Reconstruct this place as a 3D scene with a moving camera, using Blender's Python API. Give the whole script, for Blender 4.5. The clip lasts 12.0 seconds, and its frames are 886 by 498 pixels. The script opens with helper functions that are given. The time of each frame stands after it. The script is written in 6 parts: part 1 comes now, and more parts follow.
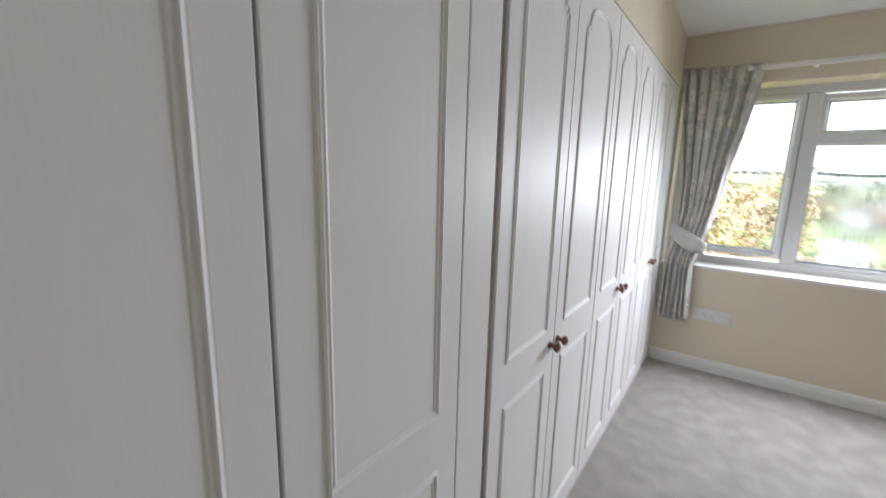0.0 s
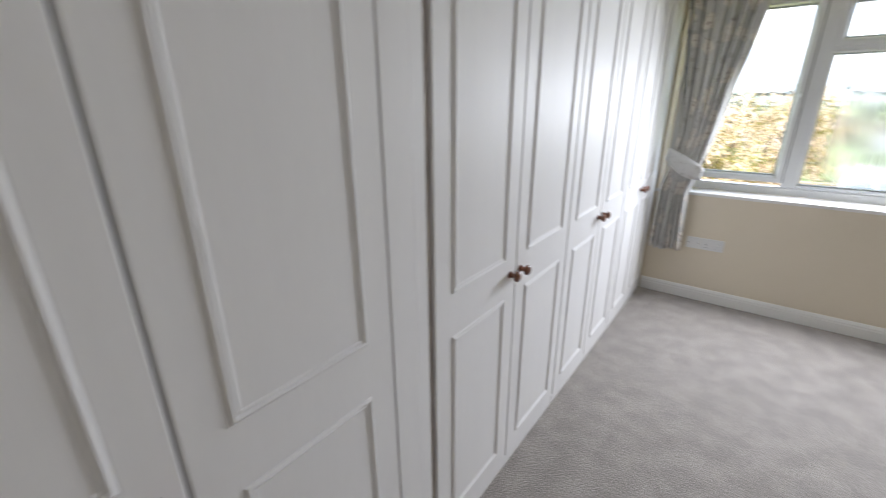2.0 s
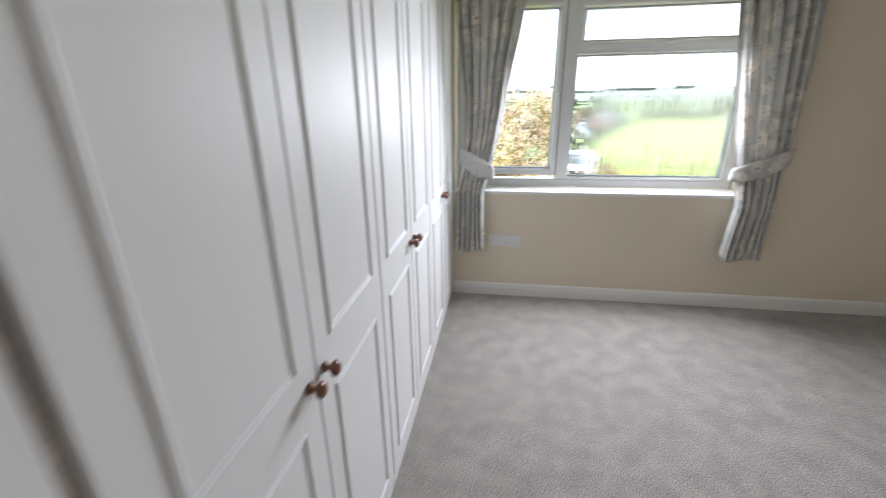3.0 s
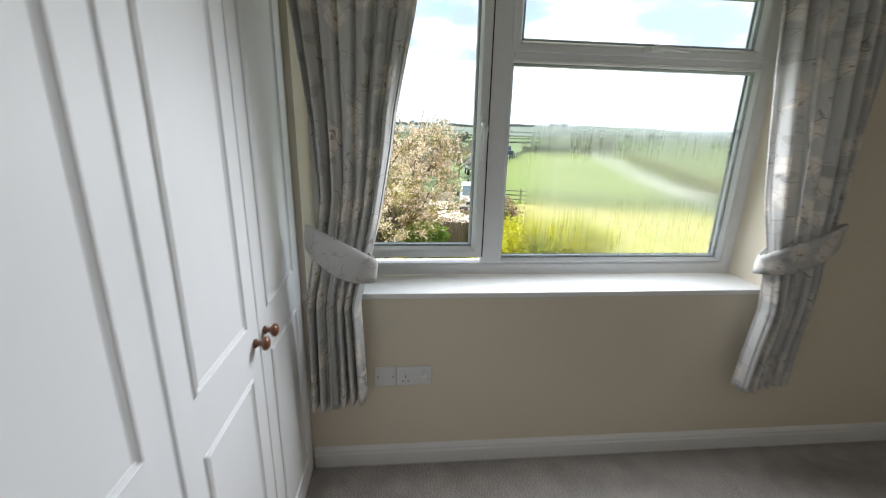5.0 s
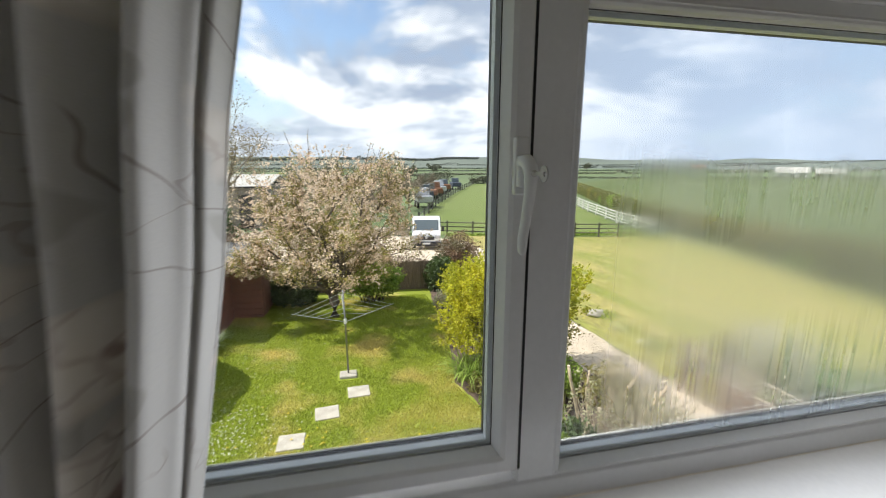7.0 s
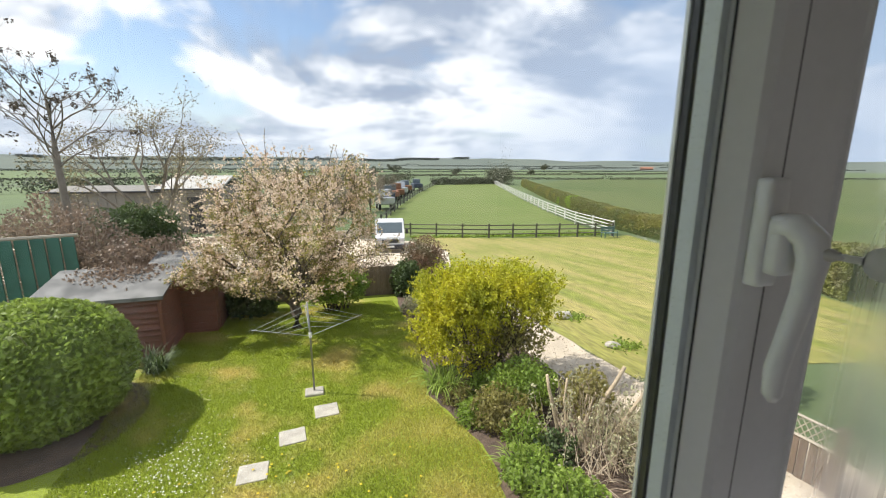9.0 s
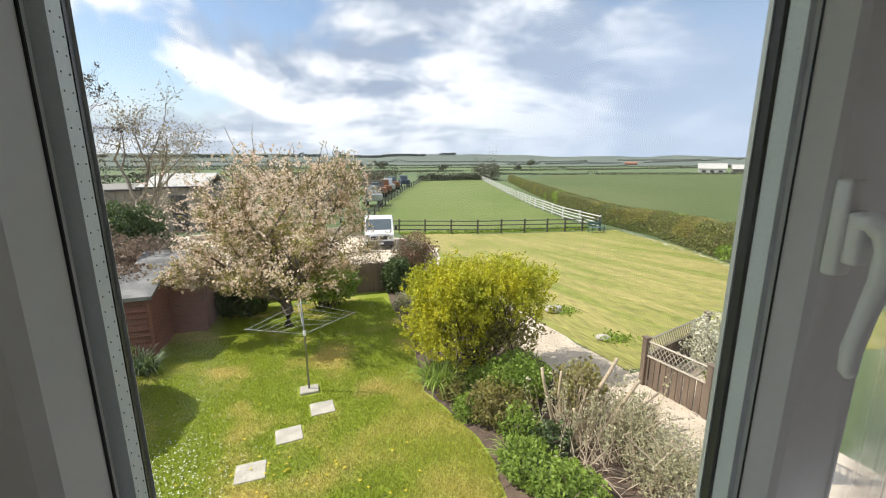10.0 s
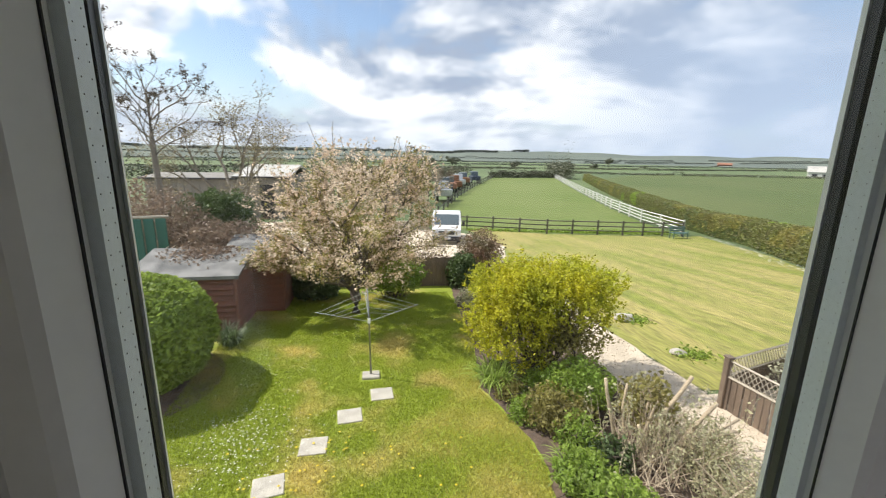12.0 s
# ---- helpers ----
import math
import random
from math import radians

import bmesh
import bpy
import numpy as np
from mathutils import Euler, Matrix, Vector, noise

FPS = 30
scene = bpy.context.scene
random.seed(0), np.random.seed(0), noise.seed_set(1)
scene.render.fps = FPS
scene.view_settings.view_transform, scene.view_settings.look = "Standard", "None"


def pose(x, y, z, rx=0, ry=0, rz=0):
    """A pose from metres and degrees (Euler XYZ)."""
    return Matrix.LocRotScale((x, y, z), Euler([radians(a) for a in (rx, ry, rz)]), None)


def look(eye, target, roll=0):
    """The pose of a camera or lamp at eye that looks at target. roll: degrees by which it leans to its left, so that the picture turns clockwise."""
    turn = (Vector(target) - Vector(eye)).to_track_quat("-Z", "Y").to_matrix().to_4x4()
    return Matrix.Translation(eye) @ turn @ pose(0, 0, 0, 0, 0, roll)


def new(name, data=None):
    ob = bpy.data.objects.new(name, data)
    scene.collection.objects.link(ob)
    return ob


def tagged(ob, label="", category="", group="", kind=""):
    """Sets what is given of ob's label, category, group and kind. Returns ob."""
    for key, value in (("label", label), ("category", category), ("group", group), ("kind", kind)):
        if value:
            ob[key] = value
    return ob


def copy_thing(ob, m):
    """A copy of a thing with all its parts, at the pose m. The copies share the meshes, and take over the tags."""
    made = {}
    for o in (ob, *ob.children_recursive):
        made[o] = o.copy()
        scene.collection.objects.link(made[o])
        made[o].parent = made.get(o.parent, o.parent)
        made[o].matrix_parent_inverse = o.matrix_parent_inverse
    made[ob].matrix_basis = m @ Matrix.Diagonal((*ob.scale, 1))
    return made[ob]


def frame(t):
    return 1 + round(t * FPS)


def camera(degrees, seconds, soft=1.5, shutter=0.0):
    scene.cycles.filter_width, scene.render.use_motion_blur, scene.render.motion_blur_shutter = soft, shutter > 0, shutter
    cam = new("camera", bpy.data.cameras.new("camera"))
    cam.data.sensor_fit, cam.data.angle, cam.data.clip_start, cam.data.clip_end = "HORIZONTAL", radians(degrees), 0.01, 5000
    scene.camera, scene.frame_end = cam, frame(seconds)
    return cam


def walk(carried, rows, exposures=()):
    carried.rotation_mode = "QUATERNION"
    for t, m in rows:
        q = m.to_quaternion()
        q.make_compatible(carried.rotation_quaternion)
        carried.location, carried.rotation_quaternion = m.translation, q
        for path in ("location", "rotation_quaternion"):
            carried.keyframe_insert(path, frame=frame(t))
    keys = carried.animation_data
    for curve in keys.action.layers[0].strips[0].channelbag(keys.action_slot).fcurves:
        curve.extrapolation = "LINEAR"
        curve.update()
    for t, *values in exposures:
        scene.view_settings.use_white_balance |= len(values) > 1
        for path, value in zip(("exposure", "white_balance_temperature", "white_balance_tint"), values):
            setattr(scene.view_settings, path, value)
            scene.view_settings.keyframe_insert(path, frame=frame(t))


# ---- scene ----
cam = camera(94.3, 12.0, soft=1.0, shutter=0.5)
PATH = [
    (0, (0.47, 0.267, 1.435), (-0.683, 1.859, 1.062), 1.4),
    (0.5, (0.558, 0.33, 1.474), (-0.78, 1.807, 1.302), -0.1),
    (1, (0.606, 0.33, 1.468), (-0.778, 1.726, 1.1), -1.2),
    (1.5, (0.601, 0.339, 1.432), (-0.741, 1.707, 0.86), -0.8),
    (2, (0.588, 0.413, 1.403), (-0.559, 1.908, 0.733), -0.4),
    (2.5, (0.449, 0.652, 1.394), (-0.236, 2.4, 0.706), 0.1),
    (3, (0.379, 0.91, 1.411), (0.086, 2.765, 0.723), -0.8),
    (3.5, (0.418, 1.257, 1.474), (0.389, 3.143, 0.808), 0.8),
    (5.5, (0.375, 2.605, 1.399), (0.586, 4.524, 0.877), 0.8),
    (6, (0.365, 2.902, 1.422), (0.621, 4.826, 0.937), -0.1),
    (6.5, (0.423, 3.151, 1.439), (0.73, 5.078, 0.997), -0.1),
    (7, (0.448, 3.367, 1.431), (0.862, 5.281, 1.024), 0.0),
    (7.5, (0.421, 3.506, 1.461), (0.924, 5.403, 1.077), 0.4),
    (8.0, (0.436, 3.622, 1.468), (0.966, 5.51, 1.078), 0.4),
    (8.5, (0.424, 3.715, 1.475), (0.992, 5.593, 1.078), 0.3),
    (9.0, (0.352, 3.738, 1.48), (0.947, 5.606, 1.077), 0.2),
    (9.5, (0.269, 3.722, 1.483), (0.892, 5.578, 1.074), 0.2),
    (10, (0.237, 3.745, 1.487), (0.887, 5.589, 1.066), -0.1),
    (10.5, (0.233, 3.757, 1.491), (0.874, 5.603, 1.062), -0.0),
    (11, (0.233, 3.761, 1.492), (0.808, 5.628, 1.06), 0.3),
    (11.5, (0.249, 3.766, 1.498), (0.718, 5.666, 1.06), 0.7),
    (12, (0.284, 3.747, 1.492), (0.619, 5.669, 1.051), 1.0),
]
EXPOSURES = [(0.0, 2.4, 6250, 15), (3.5, 2.15, 6250, 14), (5.5, 1.22, 6450, 11), (6.5, 0.88, 6550, 13), (7.5, 0.6, 6550, 15), (12.0, 0.62, 6550, 16)]
WINDOW_POWER = 9.0

walk(cam, [(t, look(eye, target, roll)) for t, eye, target, roll in PATH], EXPOSURES)

# ---- world, sun, window light ----
SUN_TO = Vector((-0.59, 0.257, 0.766)).normalized()
world = bpy.data.worlds.new("world")
scene.world = world
world.use_nodes = True
nt = world.node_tree
sky = nt.nodes.new("ShaderNodeTexSky")
sky.sky_type = "NISHITA"
sky.sun_disc = False
sky.sun_elevation = math.asin(SUN_TO.z)
sky.sun_rotation = math.atan2(SUN_TO.x, SUN_TO.y)


def wnode(kind, **sets):
    n = nt.nodes.new(kind)
    for k, v in sets.items():
        n.inputs[k].default_value = v
    return n


def wmath(op, a, b):
    n = nt.nodes.new("ShaderNodeMath")
    n.operation = op
    for i, v in enumerate((a, b)):
        if isinstance(v, (int, float)):
            n.inputs[i].default_value = v
        else:
            nt.links.new(v, n.inputs[i])
    return n.outputs[0]


co = nt.nodes.new("ShaderNodeTexCoord")
sp = nt.nodes.new("ShaderNodeSeparateXYZ")
nt.links.new(co.outputs["Generated"], sp.inputs[0])
height = wmath("MAXIMUM", wmath("ADD", sp.outputs[2], 0.30), 0.08)
cb = nt.nodes.new("ShaderNodeCombineXYZ")
nt.links.new(wmath("DIVIDE", sp.outputs[0], height), cb.inputs[0])
nt.links.new(wmath("DIVIDE", sp.outputs[1], height), cb.inputs[1])
cb.inputs[2].default_value = 3.7


def cloud_noise(offset, scale, detail):
    n = wnode("ShaderNodeTexNoise", Scale=scale, Detail=detail, Roughness=0.58, Distortion=0.25)
    moved = nt.nodes.new("ShaderNodeVectorMath")
    moved.operation = "ADD"
    moved.inputs[1].default_value = offset
    nt.links.new(cb.outputs[0], moved.inputs[0])
    nt.links.new(moved.outputs[0], n.inputs["Vector"])
    return n.outputs["Fac"]


def wramp(src, stops):
    r = nt.nodes.new("ShaderNodeValToRGB")
    els = r.color_ramp.elements
    while len(els) < len(stops):
        els.new(0.5)
    for el, (p, c) in zip(els, stops):
        el.position, el.color = p, (*c, 1)
    nt.links.new(src, r.inputs[0])
    return r.outputs[0]


# cloud cover; the side of each billow towards the sun is white, the far side and the base grey-blue
puff = cloud_noise((0.35, 0.1, 0.0), 1.25, 12.0)
toward = cloud_noise((0.35 - 0.10, 0.1 + 0.16, 0.0), 1.25, 12.0)
cover = wramp(puff, ((0.36, (0, 0, 0)), (0.46, (1, 1, 1))))
relief = wmath("MULTIPLY_ADD", wmath("SUBTRACT", puff, toward), 4.6)
nt.nodes[-1].inputs[2].default_value = 0.54
thick = wmath("MULTIPLY", wmath("SUBTRACT", cloud_noise((4.2, 2.6, 1.0), 1.1, 6.0), 0.5), 2.2)
body = wmath("SUBTRACT", relief, thick)
cloud = wramp(body, ((0.12, (2.7, 3.2, 4.1)), (0.42, (4.3, 4.7, 5.4)), (0.66, (6.1, 6.3, 6.7)), (0.95, (8.0, 8.0, 8.0))))
over = nt.nodes.new("ShaderNodeMix")
over.data_type = "RGBA"
nt.links.new(cover, over.inputs[0])
nt.links.new(sky.outputs[0], over.inputs[6])
nt.links.new(cloud, over.inputs[7])
low = nt.nodes.new("ShaderNodeMapRange")
low.inputs["From Min"].default_value, low.inputs["From Max"].default_value = 0.16, -0.01
low.inputs["To Max"].default_value = 0.8
nt.links.new(sp.outputs[2], low.inputs["Value"])
haze = nt.nodes.new("ShaderNodeMix")
haze.data_type = "RGBA"
haze.inputs[7].default_value = (4.5, 5.0, 5.7, 1)
nt.links.new(low.outputs[0], haze.inputs[0])
nt.links.new(over.outputs[2], haze.inputs[6])
east = wmath("MULTIPLY", wmath("SUBTRACT", sp.outputs[0], 0.30), 2.2)
nt.nodes[-1].use_clamp = True
base = wmath("MULTIPLY", wmath("SUBTRACT", 0.40, sp.outputs[2]), 5.0)
nt.nodes[-1].use_clamp = True
veil = nt.nodes.new("ShaderNodeMix")
veil.data_type = "RGBA"
veil.inputs[7].default_value = (3.3, 4.1, 5.4, 1)
nt.links.new(wmath("MULTIPLY", wmath("MULTIPLY", east, base), 0.75), veil.inputs[0])
nt.links.new(haze.outputs[2], veil.inputs[6])
nt.links.new(veil.outputs[2], nt.nodes["Background"].inputs[0])
nt.nodes["Background"].inputs[1].default_value = 0.12

lamp = bpy.data.lights.new("sun", "SUN")
lamp.energy, lamp.angle, lamp.color = 4.2, radians(0.6), (1.0, 0.95, 0.87)
sun = new("sun", lamp)
sun.matrix_world = look(SUN_TO * 60, (0, 0, 0))

sky_light = bpy.data.lights.new("window_sky_light", "AREA")
sky_light.shape, sky_light.size, sky_light.size_y = "RECTANGLE", 1.16, 0.46
sky_light.energy, sky_light.color = WINDOW_POWER, (0.90, 0.955, 1.0)
sky_light.spread = radians(150)
window_lamp = new("window_sky_light", sky_light)
window_lamp.matrix_world = look((1.06, 3.855, 1.42), (1.30, 0.0, -0.45))

# ---- materials ----


def mat(name, colour, rough=0.6, metal=0.0, second=None, scale=8.0, fine=90.0, spread=0.25, bump=0.0, bump_scale=None,
        stretch=(1, 1, 1), island=0.0, sheen=0.0, coat=0.0, ramp=(0.35, 0.65), thin=0.0, spin=0.0):
    """Two colours mixed by broad noise, a fine grain on top, and relief from the same grain."""
    m = bpy.data.materials.new(name)
    m.use_nodes = True
    t = m.node_tree
    b = t.nodes["Principled BSDF"]
    tc = t.nodes.new("ShaderNodeTexCoord")
    mp = t.nodes.new("ShaderNodeMapping")
    mp.inputs["Scale"].default_value = stretch
    mp.inputs["Rotation"].default_value = (0, 0, radians(spin))
    t.links.new(tc.outputs["Object"], mp.inputs[0])

    def noise_at(s, detail):
        n = t.nodes.new("ShaderNodeTexNoise")
        n.inputs["Scale"].default_value, n.inputs["Detail"].default_value = s, detail
        t.links.new(mp.outputs[0], n.inputs["Vector"])
        return n

    broad, grain = noise_at(scale, 4.0), noise_at(fine, 3.0)
    ra = t.nodes.new("ShaderNodeValToRGB")
    ra.color_ramp.elements[0].position, ra.color_ramp.elements[1].position = ramp
    second = second or tuple(c * (1 - spread) for c in colour)
    ra.color_ramp.elements[0].color, ra.color_ramp.elements[1].color = (*second, 1), (*colour, 1)
    t.links.new(broad.outputs["Fac"], ra.inputs[0])
    hs = t.nodes.new("ShaderNodeHueSaturation")
    t.links.new(ra.outputs[0], hs.inputs["Color"])
    mr = t.nodes.new("ShaderNodeMapRange")
    mr.inputs["From Min"].default_value, mr.inputs["From Max"].default_value = 0.3, 0.7
    mr.inputs["To Min"].default_value, mr.inputs["To Max"].default_value = 1 - spread * 0.6, 1 + spread * 0.6
    t.links.new(grain.outputs["Fac"], mr.inputs["Value"])
    value = mr.outputs[0]
    if island:
        ge = t.nodes.new("ShaderNodeNewGeometry")
        ir = t.nodes.new("ShaderNodeMapRange")
        ir.inputs["To Min"].default_value, ir.inputs["To Max"].default_value = 1 - island, 1 + island
        t.links.new(ge.outputs["Random Per Island"], ir.inputs["Value"])
        mu = t.nodes.new("ShaderNodeMath")
        mu.operation = "MULTIPLY"
        t.links.new(value, mu.inputs[0])
        t.links.new(ir.outputs[0], mu.inputs[1])
        value = mu.outputs[0]
    t.links.new(value, hs.inputs["Value"])
    t.links.new(hs.outputs[0], b.inputs["Base Color"])
    b.inputs["Roughness"].default_value, b.inputs["Metallic"].default_value = rough, metal
    b.inputs["Sheen Weight"].default_value, b.inputs["Coat Weight"].default_value = sheen, coat
    if bump:
        bp = t.nodes.new("ShaderNodeBump")
        bp.inputs["Strength"].default_value, bp.inputs["Distance"].default_value = bump, 0.01
        src = noise_at(bump_scale, 4.0) if bump_scale else grain
        t.links.new(src.outputs["Fac"], bp.inputs["Height"])
        t.links.new(bp.outputs[0], b.inputs["Normal"])
    if thin:
        tr = t.nodes.new("ShaderNodeBsdfTranslucent")
        t.links.new(hs.outputs[0], tr.inputs[0])
        mx = t.nodes.new("ShaderNodeMixShader")
        mx.inputs[0].default_value = thin
        t.links.new(b.outputs[0], mx.inputs[1])
        t.links.new(tr.outputs[0], mx.inputs[2])
        t.links.new(mx.outputs[0], t.nodes["Material Output"].inputs[0])
    return m


def glass_mat(name, misted):
    """Clear pane with a Fresnel reflection; misted: condensation that has run down in drips."""
    m = bpy.data.materials.new(name)
    m.use_nodes = True
    t = m.node_tree
    t.nodes.remove(t.nodes["Principled BSDF"])
    tr = t.nodes.new("ShaderNodeBsdfTransparent")
    tr.inputs[0].default_value = (0.97, 0.985, 0.98, 1)
    gl = t.nodes.new("ShaderNodeBsdfGlossy")
    gl.inputs["Roughness"].default_value = 0.0
    lw = t.nodes.new("ShaderNodeLayerWeight")
    pw = t.nodes.new("ShaderNodeMath")
    pw.operation = "POWER"
    pw.inputs[1].default_value = 5.0
    t.links.new(lw.outputs["Facing"], pw.inputs[0])
    fr = t.nodes.new("ShaderNodeMath")
    fr.operation = "MULTIPLY_ADD"
    fr.inputs[1].default_value, fr.inputs[2].default_value = 0.45, 0.018
    t.links.new(pw.outputs[0], fr.inputs[0])
    mx = t.nodes.new("ShaderNodeMixShader")
    t.links.new(fr.outputs[0], mx.inputs[0])
    t.links.new(tr.outputs[0], mx.inputs[1])
    t.links.new(gl.outputs[0], mx.inputs[2])
    out = mx.outputs[0]
    if misted:
        tc = t.nodes.new("ShaderNodeTexCoord")
        sx = t.nodes.new("ShaderNodeSeparateXYZ")
        t.links.new(tc.outputs["Object"], sx.inputs[0])

        def calc(op, a, b=0.0, clamp=False):
            n = t.nodes.new("ShaderNodeMath")
            n.operation, n.use_clamp = op, clamp
            for i, v in enumerate((a, b)):
                if isinstance(v, (int, float)):
                    n.inputs[i].default_value = v
                else:
                    t.links.new(v, n.inputs[i])
            return n.outputs[0]

        def noise_of(scale, stretch, detail):
            mp = t.nodes.new("ShaderNodeMapping")
            mp.inputs["Scale"].default_value = stretch
            t.links.new(tc.outputs["Object"], mp.inputs[0])
            n = t.nodes.new("ShaderNodeTexNoise")
            n.inputs["Scale"].default_value, n.inputs["Detail"].default_value = scale, detail
            t.links.new(mp.outputs[0], n.inputs["Vector"])
            return n.outputs["Fac"]

        wobble = noise_of(4.0, (1, 1, 1), 3.0)
        z = calc("ADD", sx.outputs[2], calc("MULTIPLY", calc("SUBTRACT", wobble, 0.5), 0.22))
        # the mist ends at a wavy line above, fades out near the sill and at the left stile
        above = calc("MULTIPLY", calc("SUBTRACT", 0.67, z), 14.0, True)
        below = calc("MULTIPLY", calc("SUBTRACT", z, 0.05), 6.0, True)
        side = calc("MULTIPLY", calc("SUBTRACT", sx.outputs[0], -0.10), 6.0, True)
        body = calc("MULTIPLY", calc("MULTIPLY", above, below), side)
        drips = calc("MULTIPLY", calc("SUBTRACT", noise_of(150.0, (1, 1, 0.010), 1.0), 0.475), 40.0, True)

        def band(middle, half):
            return calc("SUBTRACT", 1.0, calc("MULTIPLY", calc("ABSOLUTE", calc("SUBTRACT", z, middle)), 1.0 / half), True)

        tongues = calc("MULTIPLY", calc("SUBTRACT", noise_of(24.0, (1, 1, 0.12), 2.0), 0.43), 7.0, True)
        rows_ = calc("ADD", calc("MULTIPLY", band(0.60, 0.11), 1.5), calc("MULTIPLY", band(0.19, 0.13), 1.0), True)
        runs = calc("MULTIPLY", calc("MULTIPLY", drips, rows_), tongues)
        dens = calc("MULTIPLY", body, calc("SUBTRACT", 1.0, calc("MULTIPLY", runs, 0.95)))
        rf = t.nodes.new("ShaderNodeBsdfRefraction")
        rf.inputs["Roughness"].default_value, rf.inputs["IOR"].default_value = 0.30, 1.08
        df = t.nodes.new("ShaderNodeBsdfTranslucent")
        df.inputs[0].default_value = (0.85, 0.88, 0.9, 1)
        fog = t.nodes.new("ShaderNodeMixShader")
        fog.inputs[0].default_value = 0.13
        t.links.new(rf.outputs[0], fog.inputs[1])
        t.links.new(df.outputs[0], fog.inputs[2])
        m2 = t.nodes.new("ShaderNodeMixShader")
        t.links.new(calc("MULTIPLY", dens, 0.90), m2.inputs[0])
        t.links.new(out, m2.inputs[1])
        t.links.new(fog.outputs[0], m2.inputs[2])
        out = m2.outputs[0]
    t.links.new(out, t.nodes["Material Output"].inputs[0])
    return m


def curtain_mat(name):
    """Off-white cotton printed with branches, buds and pale magnolia flowers; the print follows the cloth's own UVs."""
    m = mat(name, (0.70, 0.69, 0.665), 0.9, second=(0.65, 0.64, 0.62), scale=3.0, fine=900.0, spread=0.08, bump=0.04, sheen=0.15, thin=0.33)
    t = m.node_tree
    b = t.nodes["Principled BSDF"]
    uv = t.nodes.new("ShaderNodeUVMap")
    uv.uv_map = "cloth"
    base = b.inputs["Base Color"].links[0].from_socket

    def vec_noise(scale, amount):
        n = t.nodes.new("ShaderNodeTexNoise")
        n.inputs["Scale"].default_value = scale
        t.links.new(uv.outputs[0], n.inputs["Vector"])
        a = t.nodes.new("ShaderNodeVectorMath")
        a.operation = "MULTIPLY_ADD"
        t.links.new(n.outputs["Color"], a.inputs[0])
        a.inputs[1].default_value = (amount, amount, 0)
        t.links.new(uv.outputs[0], a.inputs[2])
        return a.outputs[0]

    def voro(scale, feature, vec):
        v = t.nodes.new("ShaderNodeTexVoronoi")
        v.voronoi_dimensions, v.feature = "2D", feature
        v.inputs["Scale"].default_value = scale
        t.links.new(vec, v.inputs["Vector"])
        return v.outputs["Distance"]

    def ramp(src, lo, hi, invert=False):
        r = t.nodes.new("ShaderNodeMapRange")
        r.inputs["From Min"].default_value, r.inputs["From Max"].default_value = (hi, lo) if invert else (lo, hi)
        t.links.new(src, r.inputs["Value"])
        return r.outputs[0]

    def times(a, c):
        n = t.nodes.new("ShaderNodeMath")
        n.operation = "MULTIPLY"
        for i, v in enumerate((a, c)):
            if isinstance(v, (int, float)):
                n.inputs[i].default_value = v
            else:
                t.links.new(v, n.inputs[i])
        return n.outputs[0]

    def over(fac, under, colour):
        n = t.nodes.new("ShaderNodeMix")
        n.data_type = "RGBA"
        t.links.new(fac, n.inputs[0])
        t.links.new(under, n.inputs[6])
        n.inputs[7].default_value = (*colour, 1)
        return n.outputs[2]

    def cell_pick(scale, vec, lo):
        v = t.nodes.new("ShaderNodeTexVoronoi")
        v.voronoi_dimensions = "2D"
        v.inputs["Scale"].default_value = scale
        t.links.new(vec, v.inputs["Vector"])
        sc = t.nodes.new("ShaderNodeSeparateColor")
        t.links.new(v.outputs["Color"], sc.inputs[0])
        return ramp(sc.outputs[0], lo, lo + 0.01)

    def line(scale, width, offset):
        n = t.nodes.new("ShaderNodeTexNoise")
        n.inputs["Scale"].default_value, n.inputs["Detail"].default_value, n.inputs["Distortion"].default_value = scale, 2.0, 0.3
        ad = t.nodes.new("ShaderNodeVectorMath")
        ad.operation = "ADD"
        ad.inputs[1].default_value = offset
        t.links.new(uv.outputs[0], ad.inputs[0])
        t.links.new(ad.outputs[0], n.inputs["Vector"])
        cm = t.nodes.new("ShaderNodeMath")
        cm.operation = "COMPARE"
        cm.inputs[1].default_value, cm.inputs[2].default_value = 0.5, width
        t.links.new(n.outputs["Fac"], cm.inputs[0])
        return cm.outputs[0]

    patch = t.nodes.new("ShaderNodeTexNoise")
    patch.inputs["Scale"].default_value = 9.0
    t.links.new(uv.outputs[0], patch.inputs["Vector"])
    wob, wob2 = vec_noise(13.0, 0.10), vec_noise(26.0, 0.045)
    twig = times(line(8.0, 0.0042, (0, 0, 0)), ramp(patch.outputs["Fac"], 0.44, 0.48))
    sprig = times(line(17.0, 0.006, (3.1, 1.7, 0)), ramp(patch.outputs["Fac"], 0.52, 0.55))
    flower = times(ramp(voro(7.5, "F1", wob), 0.33, 0.37, True), cell_pick(7.5, wob, 0.30))
    rim = times(times(ramp(voro(7.5, "F1", wob), 0.27, 0.34), flower), 1.0)
    petal = times(ramp(voro(23.0, "DISTANCE_TO_EDGE", wob2), 0.02, 0.07, True), flower)
    heart = times(ramp(voro(7.5, "F1", wob), 0.03, 0.07, True), cell_pick(7.5, wob, 0.30))
    leaf_at = vec_noise(16.0, 0.08)
    leaf = times(ramp(voro(14.0, "F1", leaf_at), 0.22, 0.26, True), cell_pick(14.0, leaf_at, 0.62))
